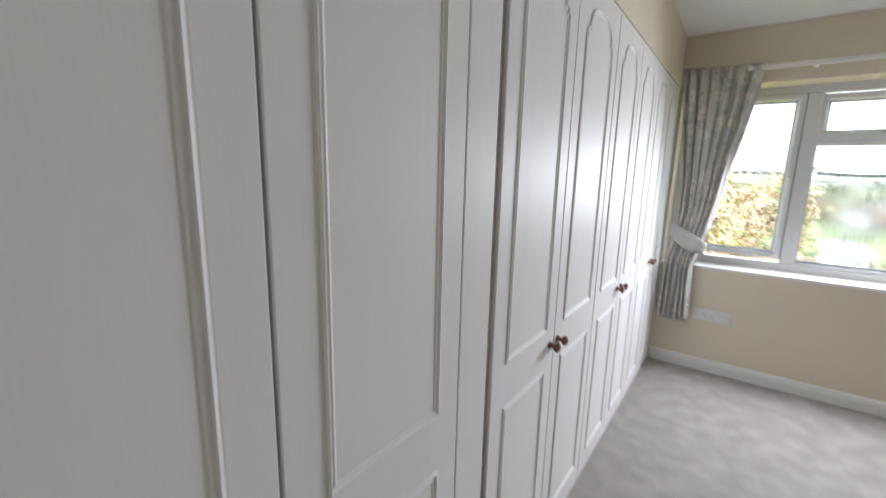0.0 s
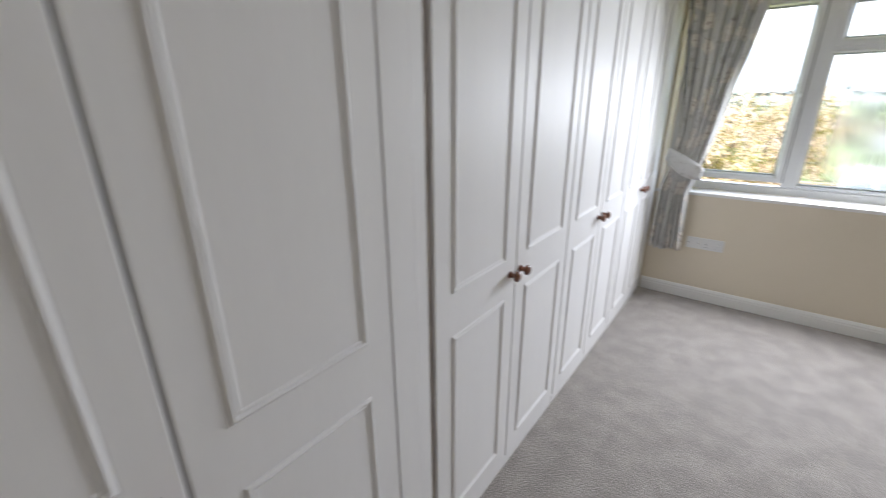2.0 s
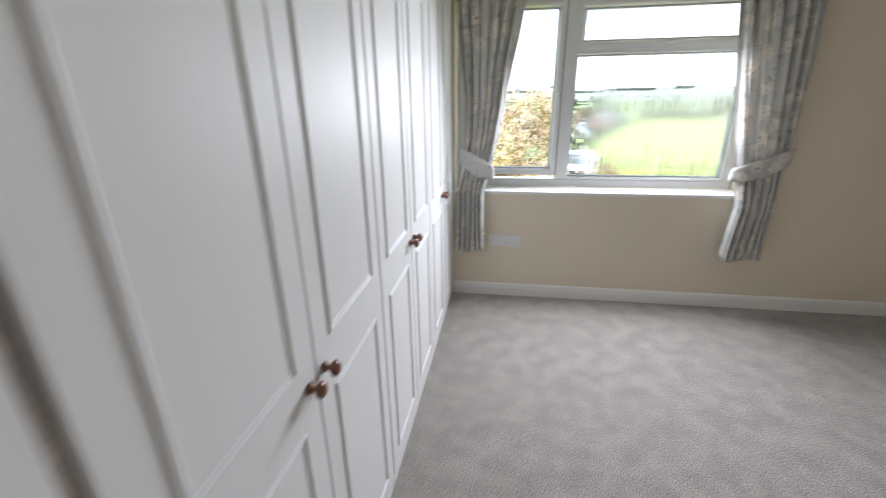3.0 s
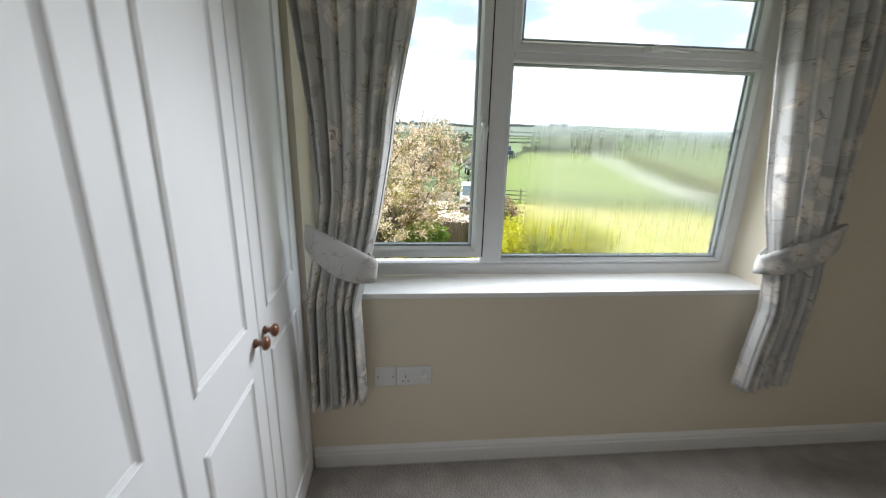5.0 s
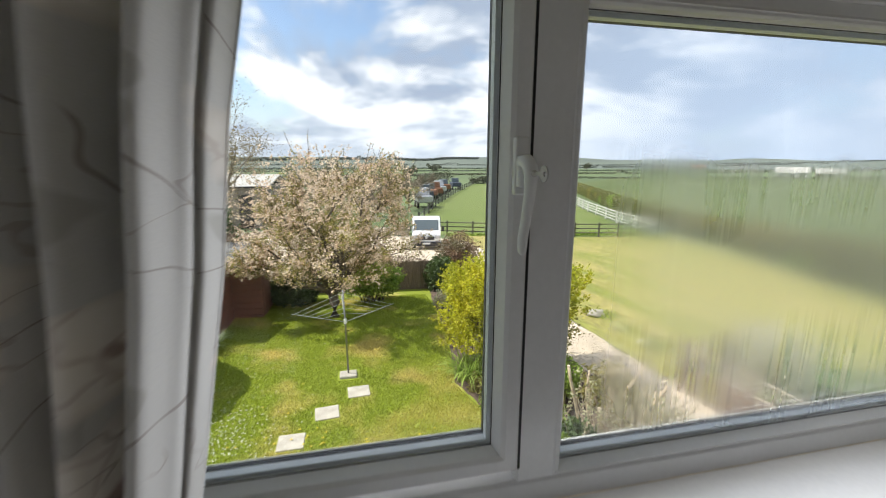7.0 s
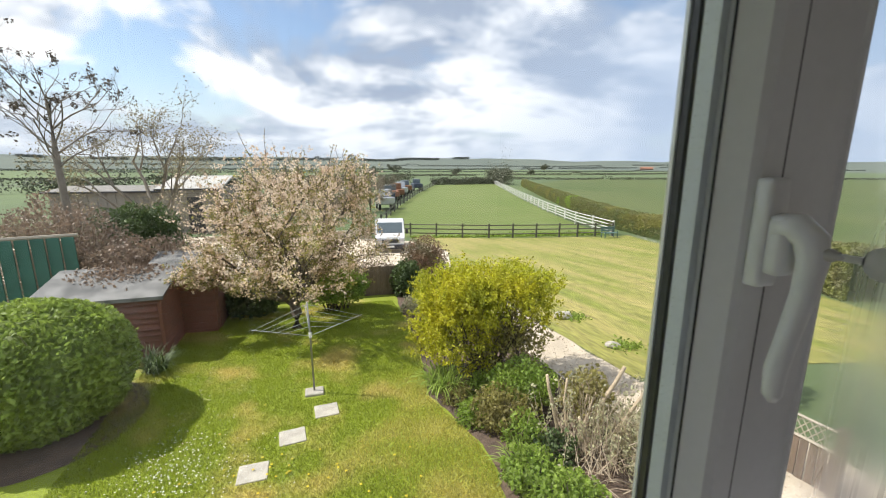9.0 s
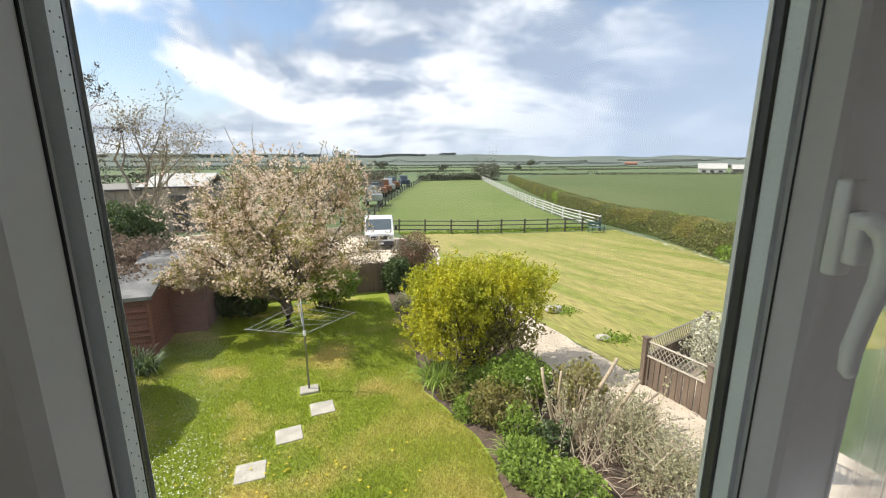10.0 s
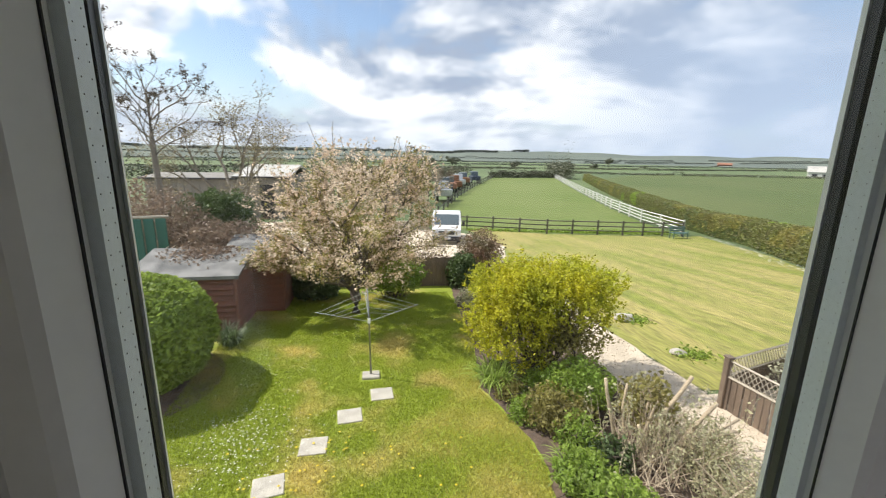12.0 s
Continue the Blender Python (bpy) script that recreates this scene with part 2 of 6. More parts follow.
    c = over(times(leaf, 0.55), base, (0.46, 0.45, 0.41))
    c = over(times(flower, 0.9), c, (0.90, 0.86, 0.80))
    c = over(times(petal, 0.45), c, (0.58, 0.50, 0.46))
    c = over(times(rim, 0.30), c, (0.55, 0.49, 0.45))
    c = over(times(heart, 0.7), c, (0.36, 0.25, 0.22))
    c = over(times(twig, 0.7), c, (0.34, 0.29, 0.265))
    c = over(times(sprig, 0.5), c, (0.42, 0.36, 0.33))
    t.links.new(c, b.inputs["Base Color"])
    for n in t.nodes:
        if n.type == "BSDF_TRANSLUCENT":
            t.links.new(c, n.inputs[0])
    return m


M_DOOR = mat("white_grained_foil", (0.82, 0.81, 0.805), 0.5, spread=0.02, scale=3.0, fine=60.0, bump=0.018, stretch=(1.0, 5.0, 0.3), bump_scale=45.0)
# near-black, so that the door gaps carry their shade as colour
M_GAPSHADE = mat("gap_shade_board", (0.10, 0.085, 0.075), 0.8)
# white filler toned down: the recess's shade is in its colour
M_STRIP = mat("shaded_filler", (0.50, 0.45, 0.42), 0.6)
M_DOOR.node_tree.nodes["Principled BSDF"].inputs["Specular IOR Level"].default_value = 0.13
M_KNOB = mat("varnished_brown_wood", (0.24, 0.085, 0.035), 0.28, second=(0.13, 0.04, 0.02), scale=60.0, stretch=(1, 1, 4), spread=0.3, coat=0.5)
M_WALL = mat("cream_emulsion", (0.74, 0.66, 0.53), 0.85, spread=0.04, scale=1.5, fine=220.0, bump=0.12)
M_CEIL = mat("white_ceiling_paint", (0.84, 0.84, 0.83), 0.9, spread=0.03, scale=2.0, fine=180.0, bump=0.1)
M_TRIM = mat("white_gloss_paint", (0.80, 0.79, 0.77), 0.35, spread=0.03, scale=5.0)
M_UPVC = mat("white_upvc", (0.72, 0.725, 0.73), 0.28, spread=0.03, scale=6.0)
M_ALU = mat("spacer_aluminium", (0.66, 0.70, 0.74), 0.5, 0.0, spread=0.08, fine=300.0)
M_RUBBER = mat("black_gasket_rubber", (0.012, 0.012, 0.014), 0.5)
M_GLASS = glass_mat("clear_glass", False)
M_MIST = glass_mat("misted_glass", True)
M_CURTAIN = curtain_mat("printed_cotton")
M_PLASTIC = mat("white_socket_plastic", (0.75, 0.745, 0.73), 0.35, spread=0.02)
M_HOLE = mat("grey_pinhole", (0.20, 0.21, 0.22), 0.6)
M_SLOT = mat("dark_slot", (0.03, 0.03, 0.03), 0.5)
M_STEEL = mat("brushed_steel", (0.34, 0.335, 0.325), 0.45, 0.9, spread=0.1)
M_CARPET = mat("grey_pile_carpet", (0.345, 0.312, 0.286), 0.95, second=(0.275, 0.249, 0.228), scale=9.0, fine=190.0, spread=1.0, bump=0.7, sheen=0.15, ramp=(0.36, 0.64))

M_LAWN = mat("garden_grass", (0.215, 0.265, 0.018), 0.85, second=(0.430, 0.360, 0.100), scale=0.75, fine=40.0, spread=0.6, bump=0.9, ramp=(0.33, 0.50))
M_MOWN = mat("mown_dry_grass", (0.195, 0.215, 0.032), 0.85, second=(0.320, 0.275, 0.084), scale=0.75, fine=11.0, spread=0.75, bump=0.7, stretch=(1.7, 0.20, 1), ramp=(0.38, 0.64), spin=16.0)
M_PADDOCK = mat("paddock_grass", (0.112, 0.158, 0.024), 0.85, second=(0.150, 0.185, 0.045), scale=0.12, fine=3.0, spread=0.5)
M_CROP = mat("young_crop", (0.070, 0.102, 0.018), 0.85, second=(0.098, 0.122, 0.030), scale=0.045, fine=1.6, spread=0.4)
M_LAND = mat("far_farmland", (0.125, 0.170, 0.062), 0.9, second=(0.085, 0.125, 0.048), scale=0.010, fine=0.08, spread=0.3)
M_GRAVEL = mat("pale_gravel", (0.64, 0.54, 0.42), 0.9, second=(0.50, 0.42, 0.32), scale=1.4, fine=45.0, spread=0.45, bump=0.5)
M_SOIL = mat("bed_soil", (0.155, 0.105, 0.075), 0.95, second=(0.085, 0.060, 0.045), scale=3.0, fine=25.0, spread=0.4, bump=0.9)
M_SLAB = mat("weathered_concrete", (0.50, 0.46, 0.39), 0.85, second=(0.37, 0.34, 0.29), scale=5.0, fine=70.0, spread=0.15, bump=0.4)
M_SHED = mat("red_brown_stained_wood", (0.250, 0.100, 0.068), 0.7, second=(0.165, 0.070, 0.050), scale=2.0, fine=30.0, stretch=(1, 1, 7), spread=0.25, bump=0.3)
M_FELT = mat("grey_roof_felt", (0.25, 0.245, 0.235), 0.9, second=(0.11, 0.11, 0.107), scale=2.6, fine=60.0, spread=0.3, bump=0.5)
M_FENCE = mat("brown_fence_wood", (0.200, 0.145, 0.105), 0.75, second=(0.130, 0.094, 0.070), scale=2.0, fine=26.0, stretch=(3, 3, 0.5), spread=0.3, bump=0.3)
M_RAIL = mat("weathered_rail_wood", (0.125, 0.115, 0.095), 0.85, spread=0.3, scale=3.0, fine=20.0)
M_PALE = mat("pale_trellis_wood", (0.46, 0.40, 0.32), 0.8, spread=0.2, scale=4.0, fine=40.0)
M_WFENCE = mat("white_painted_rail", (0.62, 0.61, 0.57), 0.6, spread=0.12, scale=2.0, fine=12.0)
M_GREEN = mat("green_painted_panel", (0.045, 0.155, 0.115), 0.6, spread=0.2, scale=2.0, fine=20.0)
M_BARK = mat("grey_brown_bark", (0.155, 0.120, 0.085), 0.9, second=(0.080, 0.065, 0.050), scale=9.0, fine=60.0, spread=0.3, bump=0.6)
M_PALEBARK = mat("pale_bare_bark", (0.50, 0.42, 0.32), 0.85, second=(0.33, 0.27, 0.20), scale=6.0, fine=40.0, spread=0.25, bump=0.4)
M_ASH = mat("grey_ash_bark", (0.27, 0.23, 0.185), 0.9, second=(0.17, 0.145, 0.115), scale=6.0, fine=40.0, spread=0.25, bump=0.4)
M_COPPICE = mat("tan_coppice_bark", (0.52, 0.42, 0.29), 0.85, second=(0.36, 0.28, 0.19), scale=7.0, fine=40.0, spread=0.3, bump=0.4)
M_CUT = mat("fresh_cut_wood", (0.68, 0.56, 0.38), 0.8, spread=0.1, scale=30.0)
M_CANE = mat("dry_canes", (0.56, 0.46, 0.34), 0.9, second=(0.38, 0.30, 0.22), scale=3.0, fine=30.0, spread=0.3)


def leaf_mat(name, colour, second, island=0.35, rough=0.55, thin=0.3, patch=1.6):
    return mat(name, colour, rough, second=second, scale=patch, ramp=(0.33, 0.50) if patch < 1 else (0.35, 0.65), fine=12.0, spread=0.15, island=island, thin=thin)


L_YELLOW = leaf_mat("yellow_green_leaf", (0.600, 0.560, 0.035), (0.400, 0.430, 0.040), thin=0.5)
L_FRESH = leaf_mat("fresh_green_leaf", (0.370, 0.480, 0.085), (0.240, 0.350, 0.060), thin=0.55)
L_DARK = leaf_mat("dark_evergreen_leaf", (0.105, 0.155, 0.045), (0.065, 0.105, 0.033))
L_DOME = leaf_mat("clipped_box_leaf", (0.310, 0.400, 0.075), (0.215, 0.295, 0.060), thin=0.45)
L_HEDGE = leaf_mat("hedge_leaf", (0.235, 0.255, 0.065), (0.185, 0.170, 0.070))
L_RED = leaf_mat("reddish_leaf", (0.300, 0.165, 0.110), (0.170, 0.170, 0.075))
L_GREY = leaf_mat("grey_green_leaf", (0.580, 0.550, 0.360), (0.440, 0.430, 0.250), thin=0.5)
L_BLOSSOM = leaf_mat("pale_pink_blossom", (0.86, 0.72, 0.58), (0.70, 0.53, 0.39), island=0.25, thin=0.4)
L_PALELEAF = leaf_mat("pale_white_green_leaf", (0.72, 0.69, 0.55), (0.54, 0.53, 0.38), thin=0.4)
L_OLIVE = leaf_mat("young_olive_leaf", (0.380, 0.350, 0.100), (0.270, 0.235, 0.085), thin=0.5)
L_STRAP = leaf_mat("strap_leaf", (0.400, 0.500, 0.110), (0.260, 0.370, 0.080), thin=0.45)
L_BROWN = leaf_mat("dry_brown_leaf", (0.330, 0.240, 0.170), (0.220, 0.155, 0.110))
L_WHITE = leaf_mat("white_petal", (0.80, 0.80, 0.74), (0.66, 0.66, 0.58), island=0.15)
L_DANDELION = leaf_mat("yellow_petal", (0.78, 0.60, 0.03), (0.66, 0.48, 0.02), island=0.15)
L_HEDGEROW = leaf_mat("bare_hedgerow_twigs", (0.270, 0.215, 0.160), (0.190, 0.165, 0.110), thin=0.2)
L_TWIG = leaf_mat("olive_brown_twig_leaf", (0.330, 0.285, 0.150), (0.230, 0.190, 0.110), thin=0.3)
L_WOODS = leaf_mat("far_woodland", (0.150, 0.155, 0.095), (0.110, 0.120, 0.080), thin=0.0)
# hills greyed in the base colour to stand for distance haze
L_HILLS = mat("haze_tinted_hills", (0.135, 0.160, 0.125), 1.0, second=(0.105, 0.130, 0.110), scale=0.010, fine=0.06, spread=0.15, stretch=(0.35, 1.4, 1), ramp=(0.42, 0.58))
M_BARN = mat("grey_barn_sheet", (0.25, 0.23, 0.205), 0.7, spread=0.2, scale=0.6, fine=6.0, stretch=(4, 4, 0.4))
M_BARNROOF = mat("pale_barn_roof", (0.52, 0.50, 0.46), 0.6, spread=0.2, scale=0.5, fine=5.0)
M_VAN = mat("white_van_paint", (0.78, 0.78, 0.78), 0.25, spread=0.03, coat=0.5)
M_VANDARK = mat("dark_van_trim", (0.03, 0.03, 0.035), 0.4)
M_SCREEN = mat("dark_windscreen", (0.10, 0.13, 0.15), 0.08, spread=0.05)
M_TYRE = mat("black_tyre", (0.02, 0.02, 0.02), 0.85)
M_LAMP = mat("headlamp_plastic", (0.55, 0.56, 0.58), 0.12, 0.3, spread=0.05)
M_BLUE = mat("blue_machine_paint", (0.045, 0.060, 0.095), 0.5)
M_ORANGE = mat("orange_machine_paint", (0.24, 0.105, 0.050), 0.6)
M_ROOFTILE = mat("red_roof_tile", (0.36, 0.17, 0.11), 0.8, spread=0.2, scale=0.3, fine=3.0)
M_TEAL = mat("faded_teal_paint", (0.10, 0.19, 0.18), 0.7, spread=0.2)
M_LINE = mat("grey_plastic_line", (0.45, 0.48, 0.45), 0.5)

M_KEY = mat("dull_grey_key", (0.44, 0.43, 0.41), 0.55, spread=0.1)
M_PANEL = mat("red_brown_panel_wood", (0.42, 0.25, 0.17), 0.75, second=(0.31, 0.18, 0.12), scale=4.0, fine=40.0, stretch=(0.5, 3, 3), spread=0.2, bump=0.2)
# woodland again, with the haze of distance mixed into its colour
L_FARWOODS = leaf_mat("haze_tinted_woodland", (0.150, 0.170, 0.140), (0.125, 0.145, 0.125), island=0.15, thin=0.0)

# ---- mesh helpers ----
ORIGIN = {}


def thing(name, at, label, category, group="", kind=""):
    ob = new(name)
    ob.location = at
    ob.empty_display_size = 0.1
    ORIGIN[ob.name] = Vector(at)
    return tagged(ob, label, category, group, kind)


def finish(me, name, material, parent, label, smooth):
    me.materials.append(material)
    if smooth:
        me.polygons.foreach_set("use_smooth", [True] * len(me.polygons))
    ob = new(name, me)
    if parent is not None:
        o = ORIGIN[parent.name]
        me.transform(Matrix.Translation(-o))
        ob.parent = parent
        ORIGIN[ob.name] = o
    else:
        ORIGIN[ob.name] = Vector((0, 0, 0))
    if label:
        ob["label"] = label
    return ob


def part(name, bm, material, parent=None, label="", smooth=False):
    bmesh.ops.recalc_face_normals(bm, faces=bm.faces[:])
    me = bpy.data.meshes.new(name)
    bm.to_mesh(me)
    bm.free()
    return finish(me, name, material, parent, label, smooth)


def raw_part(name, verts, faces, material, parent=None, label=""):
    me = bpy.data.meshes.new(name)
    me.from_pydata(verts, [], faces)
    return finish(me, name, material, parent, label, False)


def add_box(bm, a, b, bevel=0.0, turn=None, segments=1):
    got = bmesh.ops.create_cube(bm, size=1)["verts"]
    for v in got:
        v.co = Vector([(a[i] + b[i]) / 2 + v.co[i] * (b[i] - a[i]) for i in range(3)])
    if bevel:
        edges = list({e for v in got for e in v.link_edges})
        out = bmesh.ops.bevel(bm, geom=edges, offset=bevel, segments=segments, affect="EDGES", profile=0.6)
        got = out["verts"]
    if turn is not None:
        bmesh.ops.transform(bm, matrix=turn, verts=got)
    return bm


def box(a, b, bevel=0.0, turn=None, segments=1):
    return add_box(bmesh.new(), a, b, bevel, turn, segments)


def add_tube(bm, pts, radii, sides=6, cap=True, across=None):
    """A round tube along points, with a radius at each."""
    pts = [Vector(p) for p in pts]
    if isinstance(radii, (int, float)):
        radii = [radii] * len(pts)
    rings = []
    for i, p in enumerate(pts):
        way = (pts[min(i + 1, len(pts) - 1)] - pts[max(i - 1, 0)]).normalized()
        side = Vector(across) if across else way.cross(Vector((0, 0, 1)))
        if side.length < 1e-3:
            side = way.cross(Vector((1, 0, 0)))
        side.normalize()
        up = side.cross(way)
        rings.append([bm.verts.new(p + (side * math.cos(k * math.tau / sides) + up * math.sin(k * math.tau / sides)) * radii[i]) for k in range(sides)])
    for r0, r1 in zip(rings, rings[1:]):
        for k in range(sides):
            bm.faces.new((r0[k], r0[(k + 1) % sides], r1[(k + 1) % sides], r1[k]))
    if cap:
        bm.faces.new(rings[0][::-1])
        bm.faces.new(rings[-1])
    return bm


def tube(pts, radii, sides=6):
    return add_tube(bmesh.new(), pts, radii, sides)


def lathe(profile, at, axis, sides=16):
    """A turned shape: (distance along axis, radius) pairs from at."""
    bm = bmesh.new()
    axis = Vector(axis).normalized()
    return add_tube(bm, [Vector(at) + axis * d for d, _ in profile], [max(r, 1e-4) for _, r in profile], sides)


def ring(rect, profile):
    """A mitred rectangular frame in the window's plane: rect = x0, x1, z0, z1; profile = closed (inset, y) pairs."""
    x0, x1, z0, z1 = rect
    bm = bmesh.new()
    rows = []
    for i, y in profile:
        rows.append([bm.verts.new(c) for c in ((x0 + i, y, z0 + i), (x1 - i, y, z0 + i), (x1 - i, y, z1 - i), (x0 + i, y, z1 - i))])
    n = len(rows)
    for a in range(n):
        r0, r1 = rows[a], rows[(a + 1) % n]
        for k in range(4):
            bm.faces.new((r0[k], r0[(k + 1) % 4], r1[(k + 1) % 4], r1[k]))
    return bm


def moulding(path, profile, x):
    """A bead along a closed (y, z) path on a door's face: profile = (inward, proud) pairs."""
    bm = bmesh.new()
    n = len(path)
    pts = [Vector(p) for p in path]
    rows = []
    for i in range(n):
        a, b, c = pts[i - 1], pts[i], pts[(i + 1) % n]
        d0, d1 = (b - a).normalized(), (c - b).normalized()
        n0, n1 = Vector((-d0.y, d0.x)), Vector((-d1.y, d1.x))
        mid = (n0 + n1).normalized()
        k = 1 / max(0.5, mid.dot(n0))
        rows.append([bm.verts.new((x + up, b.x + mid.x * k * s, b.y + mid.y * k * s)) for s, up in profile])
    for i in range(n):
        r0, r1 = rows[i], rows[(i + 1) % n]
        for k in range(len(profile) - 1):
            bm.faces.new((r0[k], r0[k + 1], r1[k + 1], r1[k]))
    return bm


def smoothstep(a, b, v):
    k = min(1, max(0, (v - a) / (b - a)))
    return k * k * (3 - 2 * k)


def along(table, v):
    """Value between sorted (key, value) pairs."""
    for (k0, v0), (k1, v1) in zip(table, table[1:]):
        if v <= k1:
            return v0 + (v1 - v0) * min(1, max(0, (v - k0) / (k1 - k0)))
    return table[-1][1]


# ---- the room ----
NORTH, EAST, SOUTH, CEIL = 3.776, 2.99, -1.3, 2.4
WARDROBE_TOP = 2.054
WIN = (0.02, 1.90, 0.775, 2.05)


def structure(name, bm, material, label):
    return tagged(part(name, bm, material, None, label), label, name.split("_")[0], kind="structure")


structure("floor", box((-0.65, SOUTH, -0.12), (EAST, NORTH, 0.0)), M_CARPET, "grey cut-pile carpet with trodden marks")
structure("ceiling", box((-0.65, SOUTH, CEIL), (EAST + 0.15, NORTH + 0.3, CEIL + 0.12)), M_CEIL, "plain white painted ceiling")
bm = bmesh.new()
x0, x1, z0, z1 = WIN
for a, b in (((-0.65, z0, 0), (x0, 0, z1)), ((x1, z0, 0), (EAST + 0.15, 0, z1))):
    add_box(bm, (a[0], NORTH, z0), (b[0], NORTH + 0.3, z1))
add_box(bm, (-0.65, NORTH, -3.0), (EAST + 0.15, NORTH + 0.3, z0))
add_box(bm, (-0.65, NORTH, z1), (EAST + 0.15, NORTH + 0.3, CEIL))
structure("wall_north", bm, M_WALL, "cream painted wall around a deep window opening")
# unseen eaves over the window, added to hold the sun off the sill
structure("roof_eaves", box((-6.0, NORTH + 0.302, 2.30), (9.0, NORTH + 0.74, 2.42), 0.01), M_TRIM, "unseen white boarded eaves added over the window to block the sun")
structure("wall_east", box((EAST, SOUTH, -0.12), (EAST + 0.15, NORTH, CEIL)), M_WALL, "cream painted plain side wall")
structure("wall_south", box((-0.65, SOUTH - 0.15, -0.12), (EAST + 0.15, SOUTH, CEIL)), M_WALL, "cream painted plain wall")
structure("wall_west", box((-0.80, SOUTH - 0.15, -0.12), (-0.65, NORTH + 0.3, CEIL)), M_WALL, "cream painted wall behind the wardrobes")
structure("wall_bulkhead", box((-0.65, SOUTH, WARDROBE_TOP + 0.004), (0.0, NORTH, CEIL)), M_WALL, "cream painted wall above the fitted wardrobes")


def skirting(name, p0, p1, inward):
    """Torus skirting board along a wall's foot."""
    prof = ((0, 0), (0.016, 0), (0.016, 0.062), (0.013, 0.068), (0.013, 0.078), (0.008, 0.088), (0.004, 0.094), (0, 0.095))
    bm = bmesh.new()
    ends = [[bm.verts.new((p[0] + inward[0] * o, p[1] + inward[1] * o, z)) for o, z in prof] for p in (p0, p1)]
    for k in range(len(prof)):
        j = (k + 1) % len(prof)
        bm.faces.new((ends[0][k], ends[0][j], ends[1][j], ends[1][k]))
    bm.faces.new(ends[0])
    bm.faces.new(ends[1][::-1])
    return structure(name, bm, M_TRIM, "white gloss skirting board with a rounded top")


skirting("baseboard_north", (0.006, NORTH), (EAST, NORTH), (0, -1))
skirting("baseboard_east", (EAST, NORTH - 0.017), (EAST, SOUTH), (-1, 0))

# ---- window ----
window = thing("window_1", (0.96, 4.0, 0.8), "white plastic-framed double-glazed window with misted fixed pane", "window", kind="structure")
FY0, FY1 = 3.985, 4.055
bm = ring((0.02, 1.90, 0.797, 2.05), ((0, FY0), (0.045, FY0), (0.052, FY0 + 0.006), (0.052, FY1), (0, FY1)))
part("outer_frame", bm, M_UPVC, window)
bm = bmesh.new()
add_box(bm, (0.72, FY0 - 0.002, 0.849), (0.808, FY1 - 0.001, 1.998), 0.004)
part("mullion", bm, M_UPVC, window)
part("transom", box((0.808, FY0 - 0.001, 1.668), (1.848, FY1 - 0.002, 1.712), 0.004), M_UPVC, window)
GX = ((0, FY0 - 0.003), (0.003, FY0 - 0.007), (0.026, FY0 - 0.007), (0.034, FY0 - 0.003), (0.045, 4.003), (0.045, 4.03), (0.040, 4.046), (0, 4.046))


def glazing(rect, parent, pane_mat):
    """Two sheets of glass, the spacer between them and the outer black seal."""
    x0, x1, z0, z1 = rect
    bm = bmesh.new()
    for y in (4.004, 4.026):
        add_box(bm, (x0 - 0.004, y, z0 - 0.004), (x1 + 0.004, y + 0.004, z1 + 0.004))
    if pane_mat is M_MIST:
        bm.free()
        inner = part("pane", box((x0 - 0.004, 4.004, z0 - 0.004), (x1 + 0.004, 4.008, z1 + 0.004)), M_MIST, parent, "glass pane misted with running condensation")
        pane = part("pane", box((x0 - 0.004, 4.026, z0 - 0.004), (x1 + 0.004, 4.030, z1 + 0.004)), M_GLASS, parent)
        inner.visible_shadow = False
    else:
        pane = part("pane", bm, pane_mat, parent, "clear double glass pane")
    pane.visible_shadow = False
    grow = (x0 - 0.004, x1 + 0.004, z0 - 0.004, z1 + 0.004)
    part("inner_seal", ring(grow, ((0.0, 4.0022), (0.0048, 4.0022), (0.0048, 4.0038), (0.0, 4.0038))), M_RUBBER, parent, "thin black inner seal")
    part("spacer_bar", ring(grow, ((0, 4.009), (0.012, 4.009), (0.012, 4.025), (0, 4.025))), M_ALU, parent, "grey perforated metal spacer")
    part("gasket", ring(grow, ((0, 4.031), (0.0105, 4.031), (0.009, 4.040), (0, 4.040))), M_RUBBER, parent, "black rubber seal")
    # desiccant holes along the upright spacers
    holes = bmesh.new()
    for sx in (x0 + 0.0081, x1 - 0.0081):
        for y in (4.0125, 4.0215):
            for k in range(int((z1 - z0) / 0.009)):
                z = z0 + 0.012 + k * 0.009
                add_box(holes, (sx - 0.0004, y - 0.0002, z), (sx + 0.0004, y + 0.0002, z + 0.0009))
    part("spacer_holes", holes, M_HOLE, parent, "rows of tiny dark holes")
    part("outer_bead", ring(grow, ((0, 4.041), (0.0105, 4.041), (0.0085, 4.047), (0, 4.047))), M_UPVC, parent)


casement = part("casement", ring((0.078, 0.7205, 0.879, 1.997), GX), M_UPVC, window, "closed side-hung opening sash")
glazing((0.123, 0.6755, 0.924, 1.952), casement, M_GLASS)
fixed = part("fixed_bead", ring((0.788, 1.848, 0.851, 1.686), ((0.0, FY0 + 0.001), (0.008, FY0 - 0.004), (0.020, 4.003), (0.020, 4.03), (0.0, 4.03))), M_UPVC, window)
glazing((0.808, 1.828, 0.871, 1.666), fixed, M_MIST)
toplight = part("top_light", ring((0.795, 1.848, 1.704, 1.985), GX), M_UPVC, window, "closed top-hung opening sash")
glazing((0.840, 1.803, 1.749, 1.940), toplight, M_GLASS)


